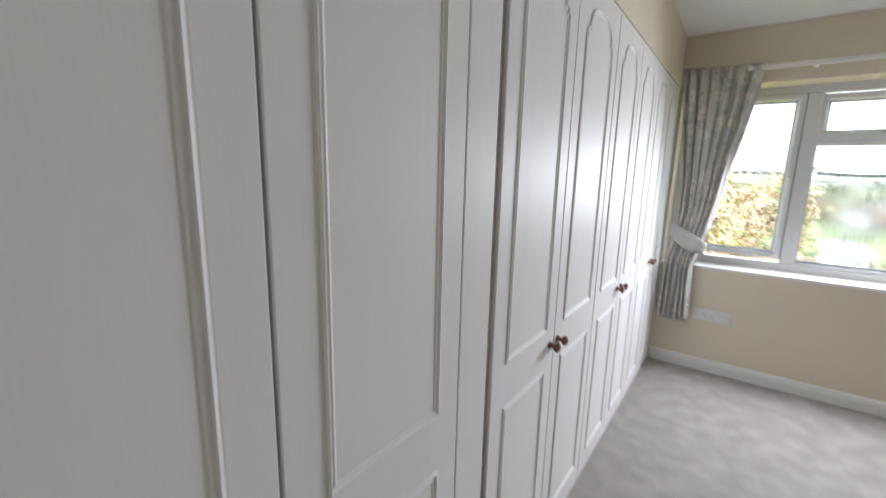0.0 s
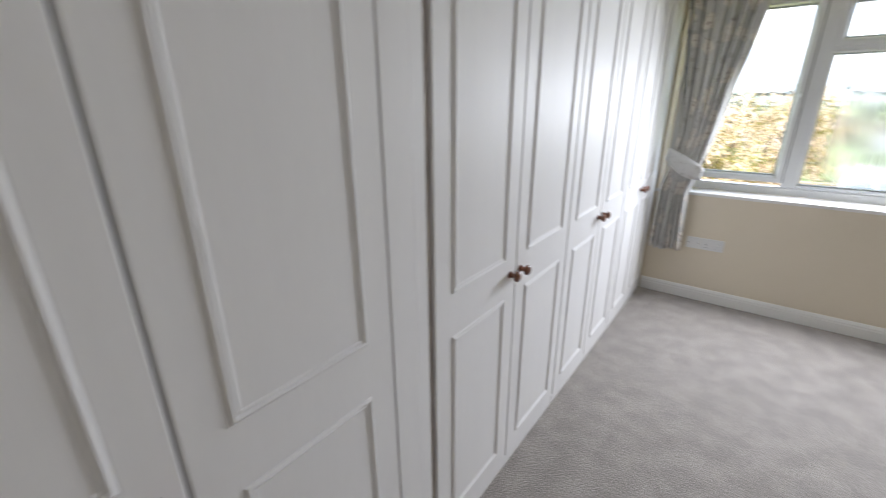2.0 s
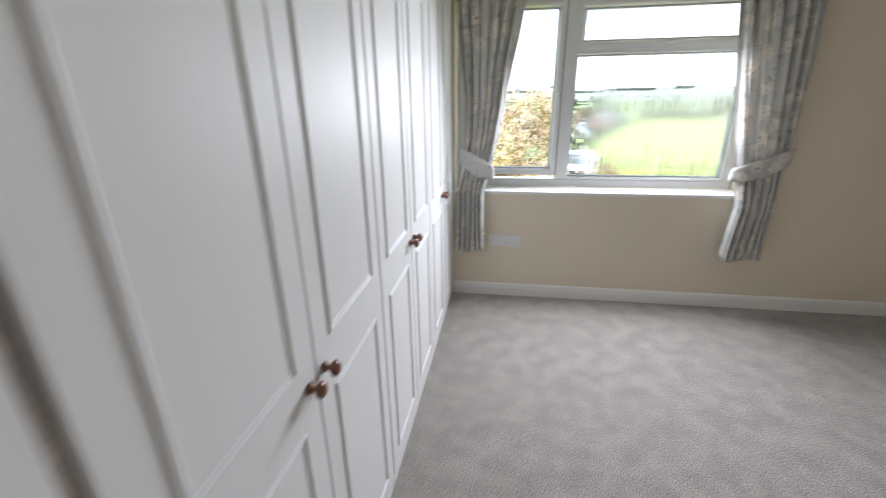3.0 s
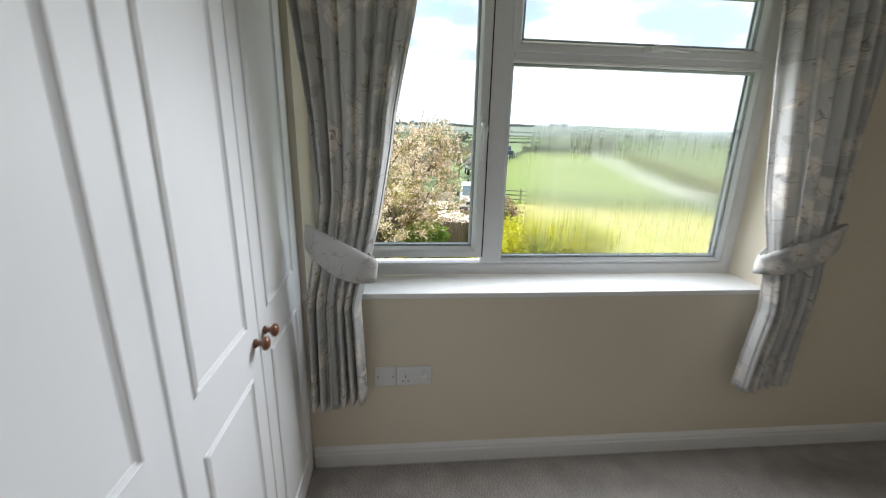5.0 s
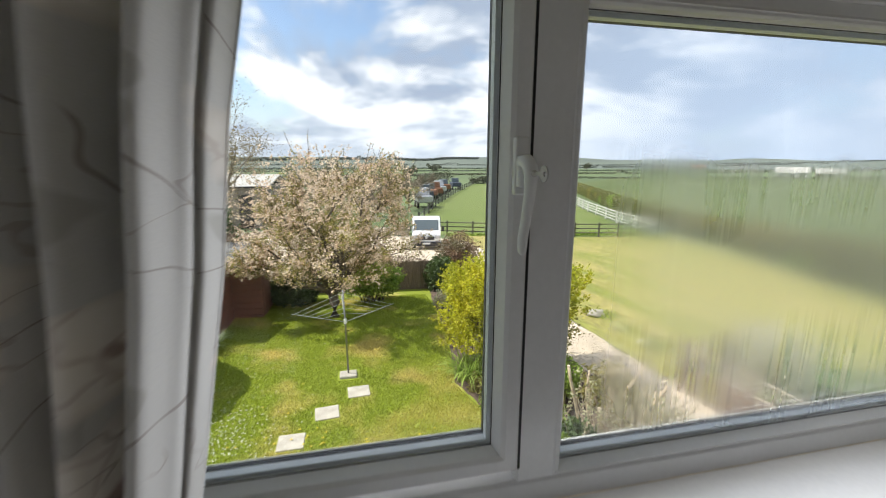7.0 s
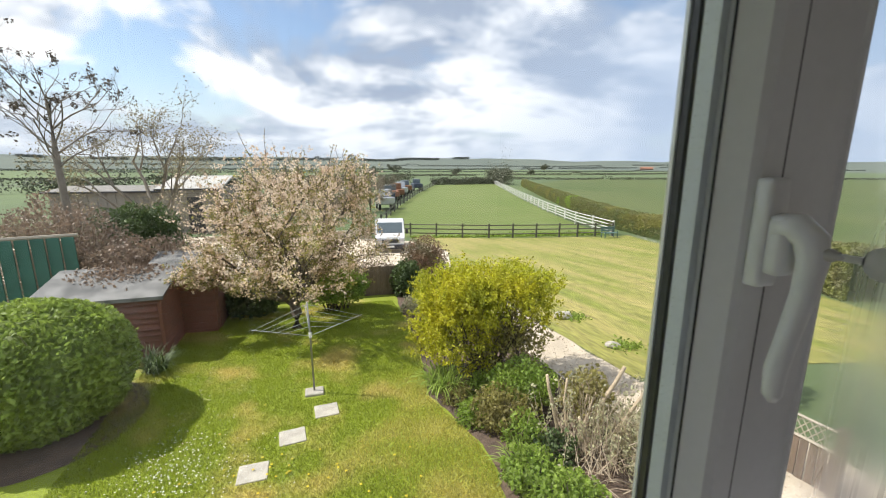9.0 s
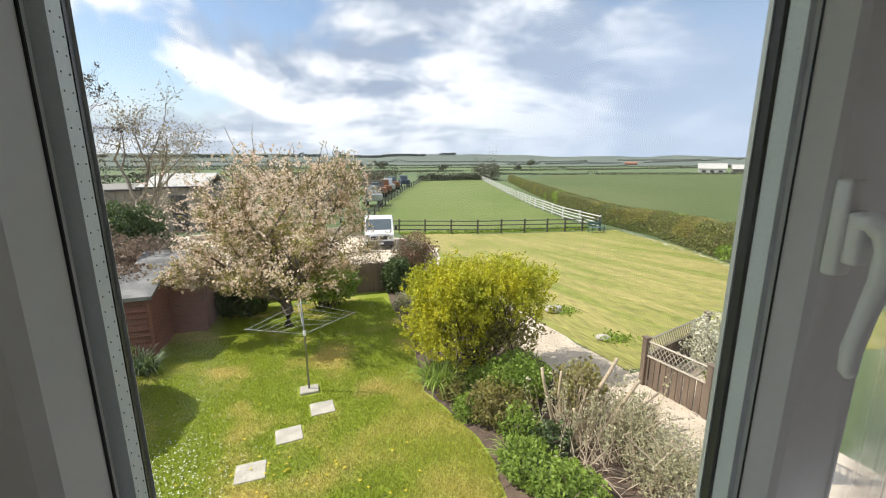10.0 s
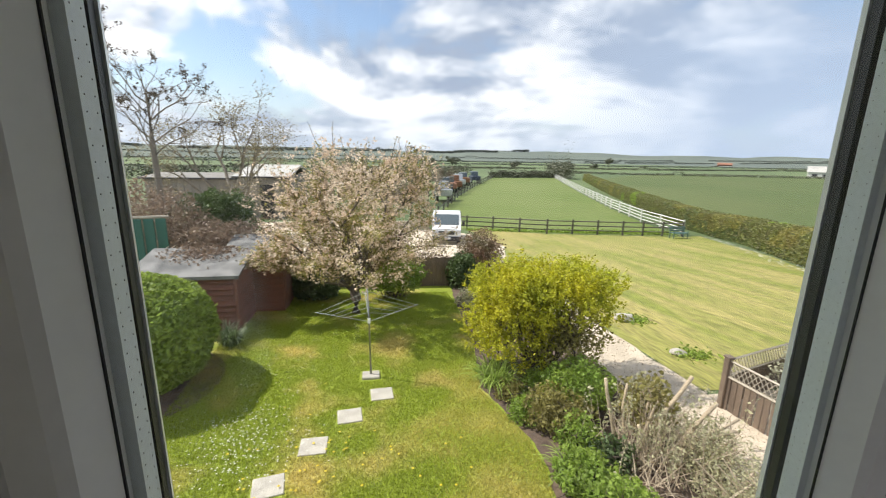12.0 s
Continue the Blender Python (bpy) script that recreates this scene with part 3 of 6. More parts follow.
# shadow in the groove between sash and mullion, drawn as a black strip
part("shadow_gap", box((0.7190, FY0 - 0.0030, 0.880), (0.7254, FY0 + 0.0020, 1.996)), M_RUBBER, window, "dark strip drawn as the shadow line beside the opening sash")


def handle(parent, at, turn, with_key):
    """Cranked window handle: backplate, neck and tapering lever."""
    o = Vector(at)
    m = Matrix.Translation(o) @ Matrix.Rotation(turn, 4, "Y")
    bm = box((-0.011, -0.008, -0.042), (0.011, 0.006, 0.046), 0.004, None, 2)
    add_box(bm, (-0.0095, -0.021, -0.030), (0.0095, -0.006, 0.018), 0.005, None, 2)
    pts = [(0, -0.010, 0.008), (0.001, -0.022, 0.009), (0.003, -0.031, 0.001), (0.004, -0.034, -0.014), (0.003, -0.033, -0.040), (0.001, -0.029, -0.072), (-0.002, -0.026, -0.105), (-0.003, -0.027, -0.126), (-0.003, -0.028, -0.132)]
    add_tube(bm, pts, [0.0110, 0.0115, 0.0112, 0.0100, 0.0086, 0.0078, 0.0080, 0.0070, 0.003], 12, True, (1, 0, 0))
    bmesh.ops.transform(bm, matrix=m, verts=bm.verts[:])
    part("handle", bm, M_UPVC, parent, "white cranked locking handle", True)
    if with_key:
        bm = lathe(((0.028, 0.0048), (0.046, 0.0048), (0.047, 0.0035), (0.050, 0.0028), (0.053, 0.001)), (0, 0, 0), (0, -1, 0), 10)
        bmesh.ops.transform(bm, matrix=m @ Matrix.Translation((0.004, 0, -0.008)), verts=bm.verts[:])
        part("lock_barrel", bm, M_KEY, parent, "steel lock barrel", True)
        bm = bmesh.new()
        add_box(bm, (-0.001, -0.064, -0.0025), (0.001, -0.050, 0.0025))
        loop = [Vector((0, -0.075 + 0.0125 * math.cos(k * math.tau / 20), 0.0115 * math.sin(k * math.tau / 20))) for k in range(20)]
        hole = [Vector((0, -0.0795 + 0.0038 * math.cos(k * math.tau / 20), 0.0038 * math.sin(k * math.tau / 20))) for k in range(20)]
        for sx in (-0.001, 0.001):
            a = [bm.verts.new((sx, p.y, p.z)) for p in loop]
            b = [bm.verts.new((sx, p.y, p.z)) for p in hole]
            for k in range(20):
                bm.faces.new((a[k], a[(k + 1) % 20], b[(k + 1) % 20], b[k]))
            if sx < 0:
                first = (a, b)
        for r0, r1 in ((first[0], a), (first[1], b)):
            for k in range(20):
                bm.faces.new((r0[k], r0[(k + 1) % 20], r1[(k + 1) % 20], r1[k]))
        bmesh.ops.transform(bm, matrix=m @ Matrix.Translation((0.004, 0, -0.008)), verts=bm.verts[:])
        part("key", bm, M_KEY, parent, "small steel window key left in the lock")


handle(casement, (0.700, 3.972, 1.425), 0.0, True)
handle(toplight, (1.36, 3.972, 1.728), radians(-90), False)

structure("window_sill", box((0.0, NORTH - 0.004, 0.775), (1.93, 3.984, 0.797), 0.004, None, 2), M_TRIM, "white gloss-painted deep window sill board")

# ---- wardrobes ----
BEAD = ((0.000, 0.0005), (0.002, -0.0015), (0.004, 0.0030), (0.009, 0.0052), (0.0115, 0.0032), (0.013, 0.0006), (0.0155, -0.0016), (0.018, 0.0026), (0.021, 0.0018), (0.023, 0.0003))


def wardrobe_door(unit, y0, y1, knob_y):
    """A panelled door: slab, an arched upper bead and a square lower bead, and its knob."""
    door = part("door", box((-0.018, y0 + 0.0028, 0.052), (0.0, y1 - 0.0028, WARDROBE_TOP - 0.003), 0.0022), M_DOOR, unit)
    a, b = y0 + 0.072, y1 - 0.072
    w = b - a
    path = [(a, 0.917), (b, 0.917), (b, 1.893)]
    # shoulder notch, small cove, then the arch
    for k in range(5):
        ang = k / 4 * math.pi / 2
        path.append((b - 0.020 + 0.012 * math.cos(ang) - 0.004, 1.893 + 0.013 * math.sin(ang)))
    half = w / 2 - 0.030
    for k in range(13):
        ang = math.pi * k / 12
        path.append(((a + b) / 2 + half * math.cos(ang), 1.907 + 0.075 * math.sin(ang) ** 0.8))
    for k in range(5):
        ang = math.pi / 2 + k / 4 * math.pi / 2
        path.append((a + 0.020 + 0.012 * math.cos(ang) + 0.004, 1.893 + 0.013 * math.sin(ang)))
    path.append((a, 1.893))
    part("upper_moulding", moulding(path, BEAD, 0.0), M_DOOR, door)
    part("lower_moulding", moulding([(a, 0.125), (b, 0.125), (b, 0.790), (a, 0.790)], BEAD, 0.0), M_DOOR, door)
    if knob_y is None:
        return door
    bm = lathe(((0.000, 0.009), (0.002, 0.0125), (0.005, 0.012), (0.009, 0.0085), (0.015, 0.0075), (0.020, 0.0105), (0.024, 0.0165), (0.029, 0.0185), (0.034, 0.0170), (0.038, 0.0115), (0.040, 0.004), (0.0402, 0.0005)),
               (0.0, knob_y, 0.866), (1, 0, 0), 18)
    part("knob", bm, M_KNOB, door, "round varnished brown wooden knob", True)
    return door


def wardrobe(y0, ymid, y1, knobs):
    unit = thing("wardrobe", (-0.3, (y0 + y1) / 2, 0.0), "white grained fitted wardrobe with closed panelled doors and wooden knobs", "wardrobe", "fitted wardrobes")
    part("carcass", box((-0.62, y0, 0.0), (-0.0225, y1, WARDROBE_TOP)), M_GAPSHADE, unit, "carcass darkened for the shade in the door gaps")
    part("plinth", box((-0.022, y0, 0.0), (-0.004, y1, 0.048), 0.002), M_DOOR, unit)
    for (a, b), k in zip(((y0, ymid), (ymid, y1)), knobs):
        wardrobe_door(unit, a, b, k)
    return unit


wardrobe(0.100, 0.546, 0.989, (0.500, None))
wardrobe(1.143, 1.583, 2.044, (1.540, 1.612))
wardrobe(2.048, 2.475, 2.900, (2.436, 2.510))
wardrobe(2.904, 3.318, 3.748, (3.280, 3.354))
post = thing("wardrobe_post", (-0.3, 1.068, 0), "white grained upright panel between two fitted wardrobes", "wardrobe")
part("face_panel", box((-0.62, 0.992, 0.0), (-0.001, 1.078, WARDROBE_TOP), 0.002), M_DOOR, post)
part("recessed_strip", box((-0.62, 1.081, 0.0), (-0.006, 1.126, WARDROBE_TOP), 0.002), M_DOOR, post)
# darker strip paints the shade between post and door
part("shaded_gap_strip", box((-0.62, 1.127, 0.0), (-0.009, 1.1415, WARDROBE_TOP)), M_STRIP, post)
end = thing("wardrobe_end", (-0.3, -0.6, 0), "white grained plain wardrobe panel", "wardrobe")
part("side_panel", box((-0.62, SOUTH + 0.01, 0.0), (-0.001, 0.097, WARDROBE_TOP), 0.002), M_DOOR, end)
filler = thing("wardrobe_filler", (-0.3, 3.757, 0), "narrow white strip closing the wardrobe against the wall", "wardrobe")
part("strip", box((-0.10, 3.7495, 0.0), (-0.004, NORTH - 0.001, WARDROBE_TOP), 0.001), M_DOOR, filler)

# ---- curtains ----


def curtain(name, left, right, folds, seed, mirror, label):
    """A gathered curtain held by a tie: left and right are tables of height and edge."""
    rng = random.Random(seed)
    ob = thing(name, (left[-1][1] * 0.5 + right[-1][1] * 0.5, 3.66, 0.4), label, "curtain", "window curtains")
    bm = bmesh.new()
    uvl = bm.loops.layers.uv.new("cloth")
    nu, nv = 170, 90
    ph = [rng.uniform(-0.6, 0.6) for _ in range(40)]
    amp = [rng.uniform(0.65, 1.25) for _ in range(40)]
    grid, coords = [], {}
    for j in range(nv + 1):
        z = 0.40 + (2.150 - 0.40) * j / nv
        xl, xr = along(left, z), along(right, z)
        tie = math.exp(-((z - 1.01) / 0.10) ** 2)
        head = smoothstep(2.07, 2.12, z)
        a = 0.023 * (1 - 0.45 * tie) * (1 - 0.55 * head)
        row = []
        for i in range(nu + 1):
            u = i / nu
            ix = u * folds
            k = int(ix) % 40
            wave = math.sin(math.tau * ix + ph[k] * 0.6 + 0.5 * math.sin(z * 2.3 + k))
            wave = (math.copysign(abs(wave) ** 0.6, wave) + 0.35 * math.sin(math.tau * ix * 2.1 + k + z)) * amp[k]
            pleat = math.sin(math.tau * u * 34) * 0.010 * head
            y = (3.688 if mirror else 3.622) + (-0.034 * (1 - u) if mirror else 0.060 * (u - 0.2)) - 0.010 * math.sin(math.pi * u) * tie + a * wave + pleat + 0.016 * (1 - smoothstep(0.5, 0.9, z))
            x = xl + (xr - xl) * (u + 0.014 * math.sin(math.tau * ix * 1.0 + 1.3) * (1 - head))
            v = bm.verts.new((x, y, z + (0.010 * math.sin(u * 9 + seed) - 0.018 * (u if not mirror else 1 - u) if j == 0 else 0)))
            coords[v] = (u * 0.58 + seed * 0.37, z)
            row.append(v)
        grid.append(row)
    for j in range(nv):
        for i in range(nu):
            fc = bm.faces.new((grid[j][i], grid[j][i + 1], grid[j + 1][i + 1], grid[j + 1][i]))
            for lp in fc.loops:
                lp[uvl].uv = coords[lp.vert]
    cloth = part("drape", bm, M_CURTAIN, ob, "", True)
    thick = cloth.modifiers.new("thickness", "SOLIDIFY")
    thick.thickness = 0.0022
    # tie band: an oval strap that slopes down to the window side
    bm = bmesh.new()
    uvl = bm.loops.layers.uv.new("cloth")
    cx, rx = (along(left, 1.0) + along(right, 1.0)) / 2, (along(right, 1.0) - along(left, 1.0)) / 2 + 0.018
    n, rows = 44, []
    for k in range(n):
        ang = math.tau * k / n
        c = math.cos(ang) * (-1 if mirror else 1)
        x, y = cx + rx * math.cos(ang), (3.676 if mirror else 3.622) - 0.056 * math.sin(ang) * (1.0 if math.sin(ang) > 0 else 0.9)
        z = 1.005 - 0.062 * c + 0.004 * math.sin(3 * ang)
        h = 0.056 - 0.020 * abs(c) ** 2 + 0.006 * math.sin(ang)
        rows.append([bm.verts.new((x + 0.004 * s, y - 0.004 * abs(s), z + h * s)) for s in (-1, -0.5, 0, 0.5, 1)])
    for k in range(n):
        for s in range(4):
            fc = bm.faces.new((rows[k][s], rows[(k + 1) % n][s], rows[(k + 1) % n][s + 1], rows[k][s + 1]))
            for lp in fc.loops:
                lp[uvl].uv = (lp.vert.co.x * 1.4 + 2.2 + seed, lp.vert.co.z * 1.2 + 0.6)
    band = part("tie_back", bm, M_CURTAIN, ob, "matching printed fabric tie-back", True)
    thick = band.modifiers.new("thickness", "SOLIDIFY")
    thick.thickness = 0.004
    hook_x = along(left, 1.0) + 0.012 if not mirror else along(right, 1.0) - 0.012
    part("tie_hook", tube([(hook_x, NORTH, 1.07), (hook_x, 3.735, 1.07), (hook_x, 3.722, 1.085)], 0.004, 8), M_STEEL, ob, "small wall hook")
    return ob


curtain("curtain", ((0.40, 0.030), (0.85, 0.050), (1.04, 0.092), (1.20, 0.112), (1.45, 0.098), (1.75, 0.062), (2.15, 0.024)),
        ((0.40, 0.240), (0.80, 0.228), (0.96, 0.268), (1.10, 0.302), (1.35, 0.348), (1.46, 0.362), (1.74, 0.420), (2.02, 0.465), (2.15, 0.474)),
        6.3, 1, False, "pale floral cotton curtain gathered by a tie-back")
curtain("curtain", ((0.40, 1.775), (0.75, 1.800), (0.98, 1.755), (1.20, 1.700), (1.64, 1.615), (1.99, 1.560), (2.15, 1.540)),
        ((0.40, 2.035), (0.80, 2.030), (1.00, 2.035), (1.4, 2.035), (1.8, 2.015), (2.15, 1.990)),
        6.0, 2, True, "pale floral cotton curtain gathered by a tie-back")
rail = thing("curtain_rail", (1.0, 3.70, 2.12), "slim white curtain track above the window", "curtain rail")
part("track", box((0.012, 3.655, 2.108), (2.02, 3.672, 2.136), 0.004, None, 2), M_TRIM, rail)
for bx in (0.10, 0.72, 1.35, 1.95):
    part("bracket", box((bx - 0.012, 3.672, 2.112), (bx + 0.012, NORTH, 2.132), 0.002), M_TRIM, rail)

# ---- wall sockets ----
sock = thing("wall_socket", (0.42, NORTH, 0.43), "white double electrical socket on the cream wall", "socket")
part("faceplate", box((0.353, NORTH - 0.009, 0.392), (0.497, NORTH, 0.476), 0.003, None, 2), M_PLASTIC, sock)
for cx in (0.391, 0.460):
    part("rocker_switch", box((cx - 0.006, NORTH - 0.013, 0.450), (cx + 0.006, NORTH - 0.009, 0.467), 0.001), M_PLASTIC, sock)
    for dx, dz, w, h in ((0, 0.008, 0.004, 0.008), (-0.011, -0.014, 0.007, 0.004), (0.011, -0.014, 0.007, 0.004)):
        part("pin_slot", box((cx + dx - w / 2, NORTH - 0.0094, 0.425 + dz - h / 2), (cx + dx + w / 2, NORTH - 0.0088, 0.425 + dz + h / 2)), M_SLOT, sock)
part("plug_in_adaptor", box((0.446, NORTH - 0.020, 0.412), (0.478, NORTH - 0.0098, 0.440), 0.003), M_PLASTIC, sock)
blank = thing("wall_plate", (0.31, NORTH, 0.43), "white single outlet plate beside the double socket", "socket")
part("faceplate", box((0.266, NORTH - 0.009, 0.392), (0.351, NORTH, 0.476), 0.003, None, 2), M_PLASTIC, blank)
for cx in (0.278, 0.339):
    part("screw", lathe(((0, 0.003), (0.0012, 0.0025), (0.0013, 0.0005)), (cx, NORTH - 0.009, 0.434), (0, -1, 0), 8), M_SLOT, blank)

# ---- outdoors: the lie of the land ----
BREAKS = (11.0, 28.6, 40.0)


def fall(x, y):
    return 0.33 * x + 0.94 * y


def land(x, y):
    s = fall(x, y)
    if s < 11:
        return -2.8
    if s < 28.6:
        return -2.8 - (s - 11) / 17.6 * 1.25
    if s < 40:
        return -4.05 - (s - 28.6) / 11.4 * 0.65
    return -4.7


def at(x, y, up=0.0):
    return Vector((x, y, land(x, y) + up))


def sheet(outline, lift):
    """A flat outline laid on the land, cut where the slope changes."""
    bm = bmesh.new()
    bm.faces.new([bm.verts.new((x, y, 0)) for x, y in outline])
    for s in BREAKS:
        bmesh.ops.bisect_plane(bm, geom=bm.verts[:] + bm.edges[:] + bm.faces[:], plane_co=(0.33 * s / 0.9925, 0.94 * s / 0.9925, 0), plane_no=(0.33, 0.94, 0))
    bmesh.ops.triangulate(bm, faces=bm.faces[:])
    for v in bm.verts:
        v.co.z = land(v.co.x, v.co.y) + lift
    return bm


def ground_part(name, outline, lift, material, label):
    return structure(name, sheet(outline, lift), material, label)


def wavy(points, amount, seed, steps=6):
    """Points of a line with small bends between them."""
    rng = random.Random(seed)
    out = []
    for (x0, y0), (x1, y1) in zip(points, points[1:]):
        for k in range(steps):
            f = k / steps
            j = amount if k else 0
            out.append((x0 + (x1 - x0) * f + rng.uniform(-j, j), y0 + (y1 - y0) * f + rng.uniform(-j, j)))
    return out + [points[-1]]


ground_part("ground", [(-2500, 4.07), (2500, 4.07), (2500, 2500), (-2500, 2500)], 0.0, M_LAND, "wide flat farmland with fields and hedges")
BED = [(3.15, 18.4), (2.85, 15.7), (2.70, 13.2), (2.48, 11.8), (2.24, 10.5), (2.47, 9.7), (2.64, 9.05), (2.66, 8.4), (2.55, 7.9), (2.30, 6.6), (2.2, 4.1)]
bed_line = wavy(BED, 0.03, 3)
ground_part("ground_lawn", [(-6.0, 4.1), (-6.0, 18.4)] + bed_line, 0.02, M_LAWN, "sunlit garden lawn dotted with daisies and dandelions")
ground_part("ground_flower_bed", bed_line + [(5.1, 4.1), (5.1, 20.0), (3.4, 20.0)], 0.012, M_SOIL, "brown bare soil flower bed")
DRIVE_R = wavy([(6.45, 9.75), (6.50, 13.2), (6.75, 18.0), (6.75, 22.5), (8.6, 28.5)], 0.05, 5)
ground_part("road_drive", [(5.1, 4.1), (7.6, 4.1), (7.6, 8.9), (14.0, 9.6), (14.0, 10.3), (6.5, 10.3)][:3] + [(9.0, 9.3), (9.0, 9.75)] + DRIVE_R + [(8.6, 33.0), (6.0, 36.5), (-20.0, 45.5), (-20.0, 24.0), (4.6, 24.0), (5.0, 20.0)], 0.016, M_GRAVEL, "pale gravel drive with scattered stones")
ground_part("ground_bush_edge", [(-4.0 + 1.36 * math.cos(k * math.tau / 40), 11.5 + 1.46 * math.sin(k * math.tau / 40)) for k in range(40)], 0.026, M_SOIL, "bare soil edge round the clipped bush")
ground_part("ground_mown_lawn", [(6.5, 9.9), (9.0, 9.9), (16.0, 8.0), (20.1, 16.9), (24.4, 24.5), (27.3, 33.4), (25.0, 33.4), (14.3, 34.8), (8.2, 37.4), (8.6, 28.5), (6.8, 22.5), (6.8, 18.0), (6.55, 13.2)], 0.010, M_MOWN, "wide mown lawn with dry pale stripes")
ground_part("ground_paddock", [(25.5, 33.6), (14.3, 35.0), (6.0, 38.0), (6.0, 45.0), (13.2, 65.6), (21.5, 88.2), (36.5, 126.0), (57.0, 127.0), (38.1, 74.5), (30.2, 51.6), (27.2, 41.2)], 0.008, M_PADDOCK, "green grazed paddock beyond the fence")
ground_part("ground_crop_field", [(22.5, 17.0), (29.5, 34.0), (33.0, 46.5), (46.5, 80.0), (62.0, 118.0), (115.0, 165.0), (188.0, 139.0), (300.0, 90.0), (90.0, -10.0)], 0.006, M_CROP, "wide field of young green crop")

# ---- foliage helpers ----
RNG = np.random.default_rng(7)


def leaves(name, centres, size, material, parent, label="", lean=0.5, stretch=1.6, kind=""):
    """Many small pointed leaves, each a folded pair of triangles, turned at random."""
    c = np.asarray(centres, dtype=float)
    n = len(c)
    way = RNG.normal(size=(n, 3))
    way /= np.linalg.norm(way, axis=1)[:, None]
    way[:, 2] += lean * 0.3
    side = np.cross(way, RNG.normal(size=(n, 3)))
    side /= np.linalg.norm(side, axis=1)[:, None] + 1e-9
    s = size * RNG.uniform(0.6, 1.3, size=(n, 1))
    nrm = np.cross(way, side)
    v = np.empty((n, 4, 3))
    v[:, 0] = c - way * s * stretch * 0.5
    v[:, 1] = c + side * s * 0.5 + nrm * s * 0.12
    v[:, 2] = c + way * s * stretch * 0.5
    v[:, 3] = c - side * s * 0.5 + nrm * s * 0.12
    idx = np.arange(n * 4).reshape(n, 4)
    me = bpy.data.meshes.new(name)
    me.from_pydata(v.reshape(-1, 3).tolist(), [], idx.tolist())
    ob = finish(me, name, material, parent, label, False)
    if kind:
        ob["kind"] = kind
    return ob


def lump(p, freq, seed):
    return noise.noise(Vector((p[0] * freq + seed * 7.1, p[1] * freq - seed * 3.3, p[2] * freq + seed)))


def shell(centre, radii, n, seed, depth=0.35, rough=0.22, flat=False, low=-0.75):
    """Points scattered through the outer part of a lumpy rounded crown."""
    out = []
    rng = random.Random(seed)
    while len(out) < n:
        d = Vector((rng.gauss(0, 1), rng.gauss(0, 1), rng.gauss(0, 1))).normalized()
        if d.z < low:
            continue
        if flat:
            d = Vector([math.copysign(abs(c) ** 0.7, c) for c in d])
        k = (1 - depth * rng.random() ** 1.6) * (1 + rough * lump(d, 2.2, seed) + rough * 0.6 * lump(d, 6.0, seed + 5))
        out.append((centre[0] + d.x * radii[0] * k, centre[1] + d.y * radii[1] * k, centre[2] + d.z * radii[2] * k))
    return out


def branch(bm, p, way, length, radius, depth, rng, tips, spread=0.6, droop=0.0, sides=5, fork=(2, 3), shrink=0.68):
    """A limb that bends, tapers and forks; tips gathers points along the last twigs."""
    pts, rad = [Vector(p)], [radius]
    d = Vector(way).normalized()
    steps = 4
    for k in range(steps):
        d = (d + Vector((rng.gauss(0, 0.13), rng.gauss(0, 0.13), rng.gauss(0, 0.10) - droop))).normalized()
        pts.append(pts[-1] + d * length / steps)
        rad.append(radius * (1 - 0.42 * (k + 1) / steps))
        if depth <= 1:
            tips.append(pts[-1].copy())
    add_tube(bm, pts, rad, sides if depth > 1 else 3, False)
    if depth == 0:
        return
    for _ in range(rng.randint(*fork)):
        start = pts[rng.choice((2, 3, 4))]
        nd = (d + Vector((rng.gauss(0, spread), rng.gauss(0, spread), rng.gauss(0.1, spread * 0.6)))).normalized()
        branch(bm, start, nd, length * rng.uniform(shrink - 0.1, shrink + 0.1), rad[-1] * 0.8, depth - 1, rng, tips, spread, droop, sides, fork, shrink)


def shrub(name, centre, radii, n, size, material, label, seed, twigs=22, base=None, category="shrub", group="", bark=None, **kw):
    """A leafy bush: stems from the ground and a crown of separate leaves."""
    base = Vector(base) if base else at(centre[0], centre[1])
    ob = thing(name, base, label, category, group)
    rng = random.Random(seed)
    bm = bmesh.new()
    for _ in range(twigs):
        end = Vector(centre) + Vector((rng.uniform(-0.8, 0.8) * radii[0], rng.uniform(-0.8, 0.8) * radii[1], rng.uniform(-0.2, 0.85) * radii[2]))
        foot = base + Vector((rng.uniform(-0.35, 0.35) * radii[0], rng.uniform(-0.35, 0.35) * radii[1], -0.03))
        mid = (foot + end) / 2 + Vector((rng.gauss(0, 0.08), rng.gauss(0, 0.08), 0.1))
        add_tube(bm, [foot, mid, end], [0.022, 0.014, 0.005], 5, False)
    part("stems", bm, bark or M_BARK, ob, "", True)
    leaves("foliage", shell(centre, radii, n, seed, **kw), size, material, ob)
    return ob


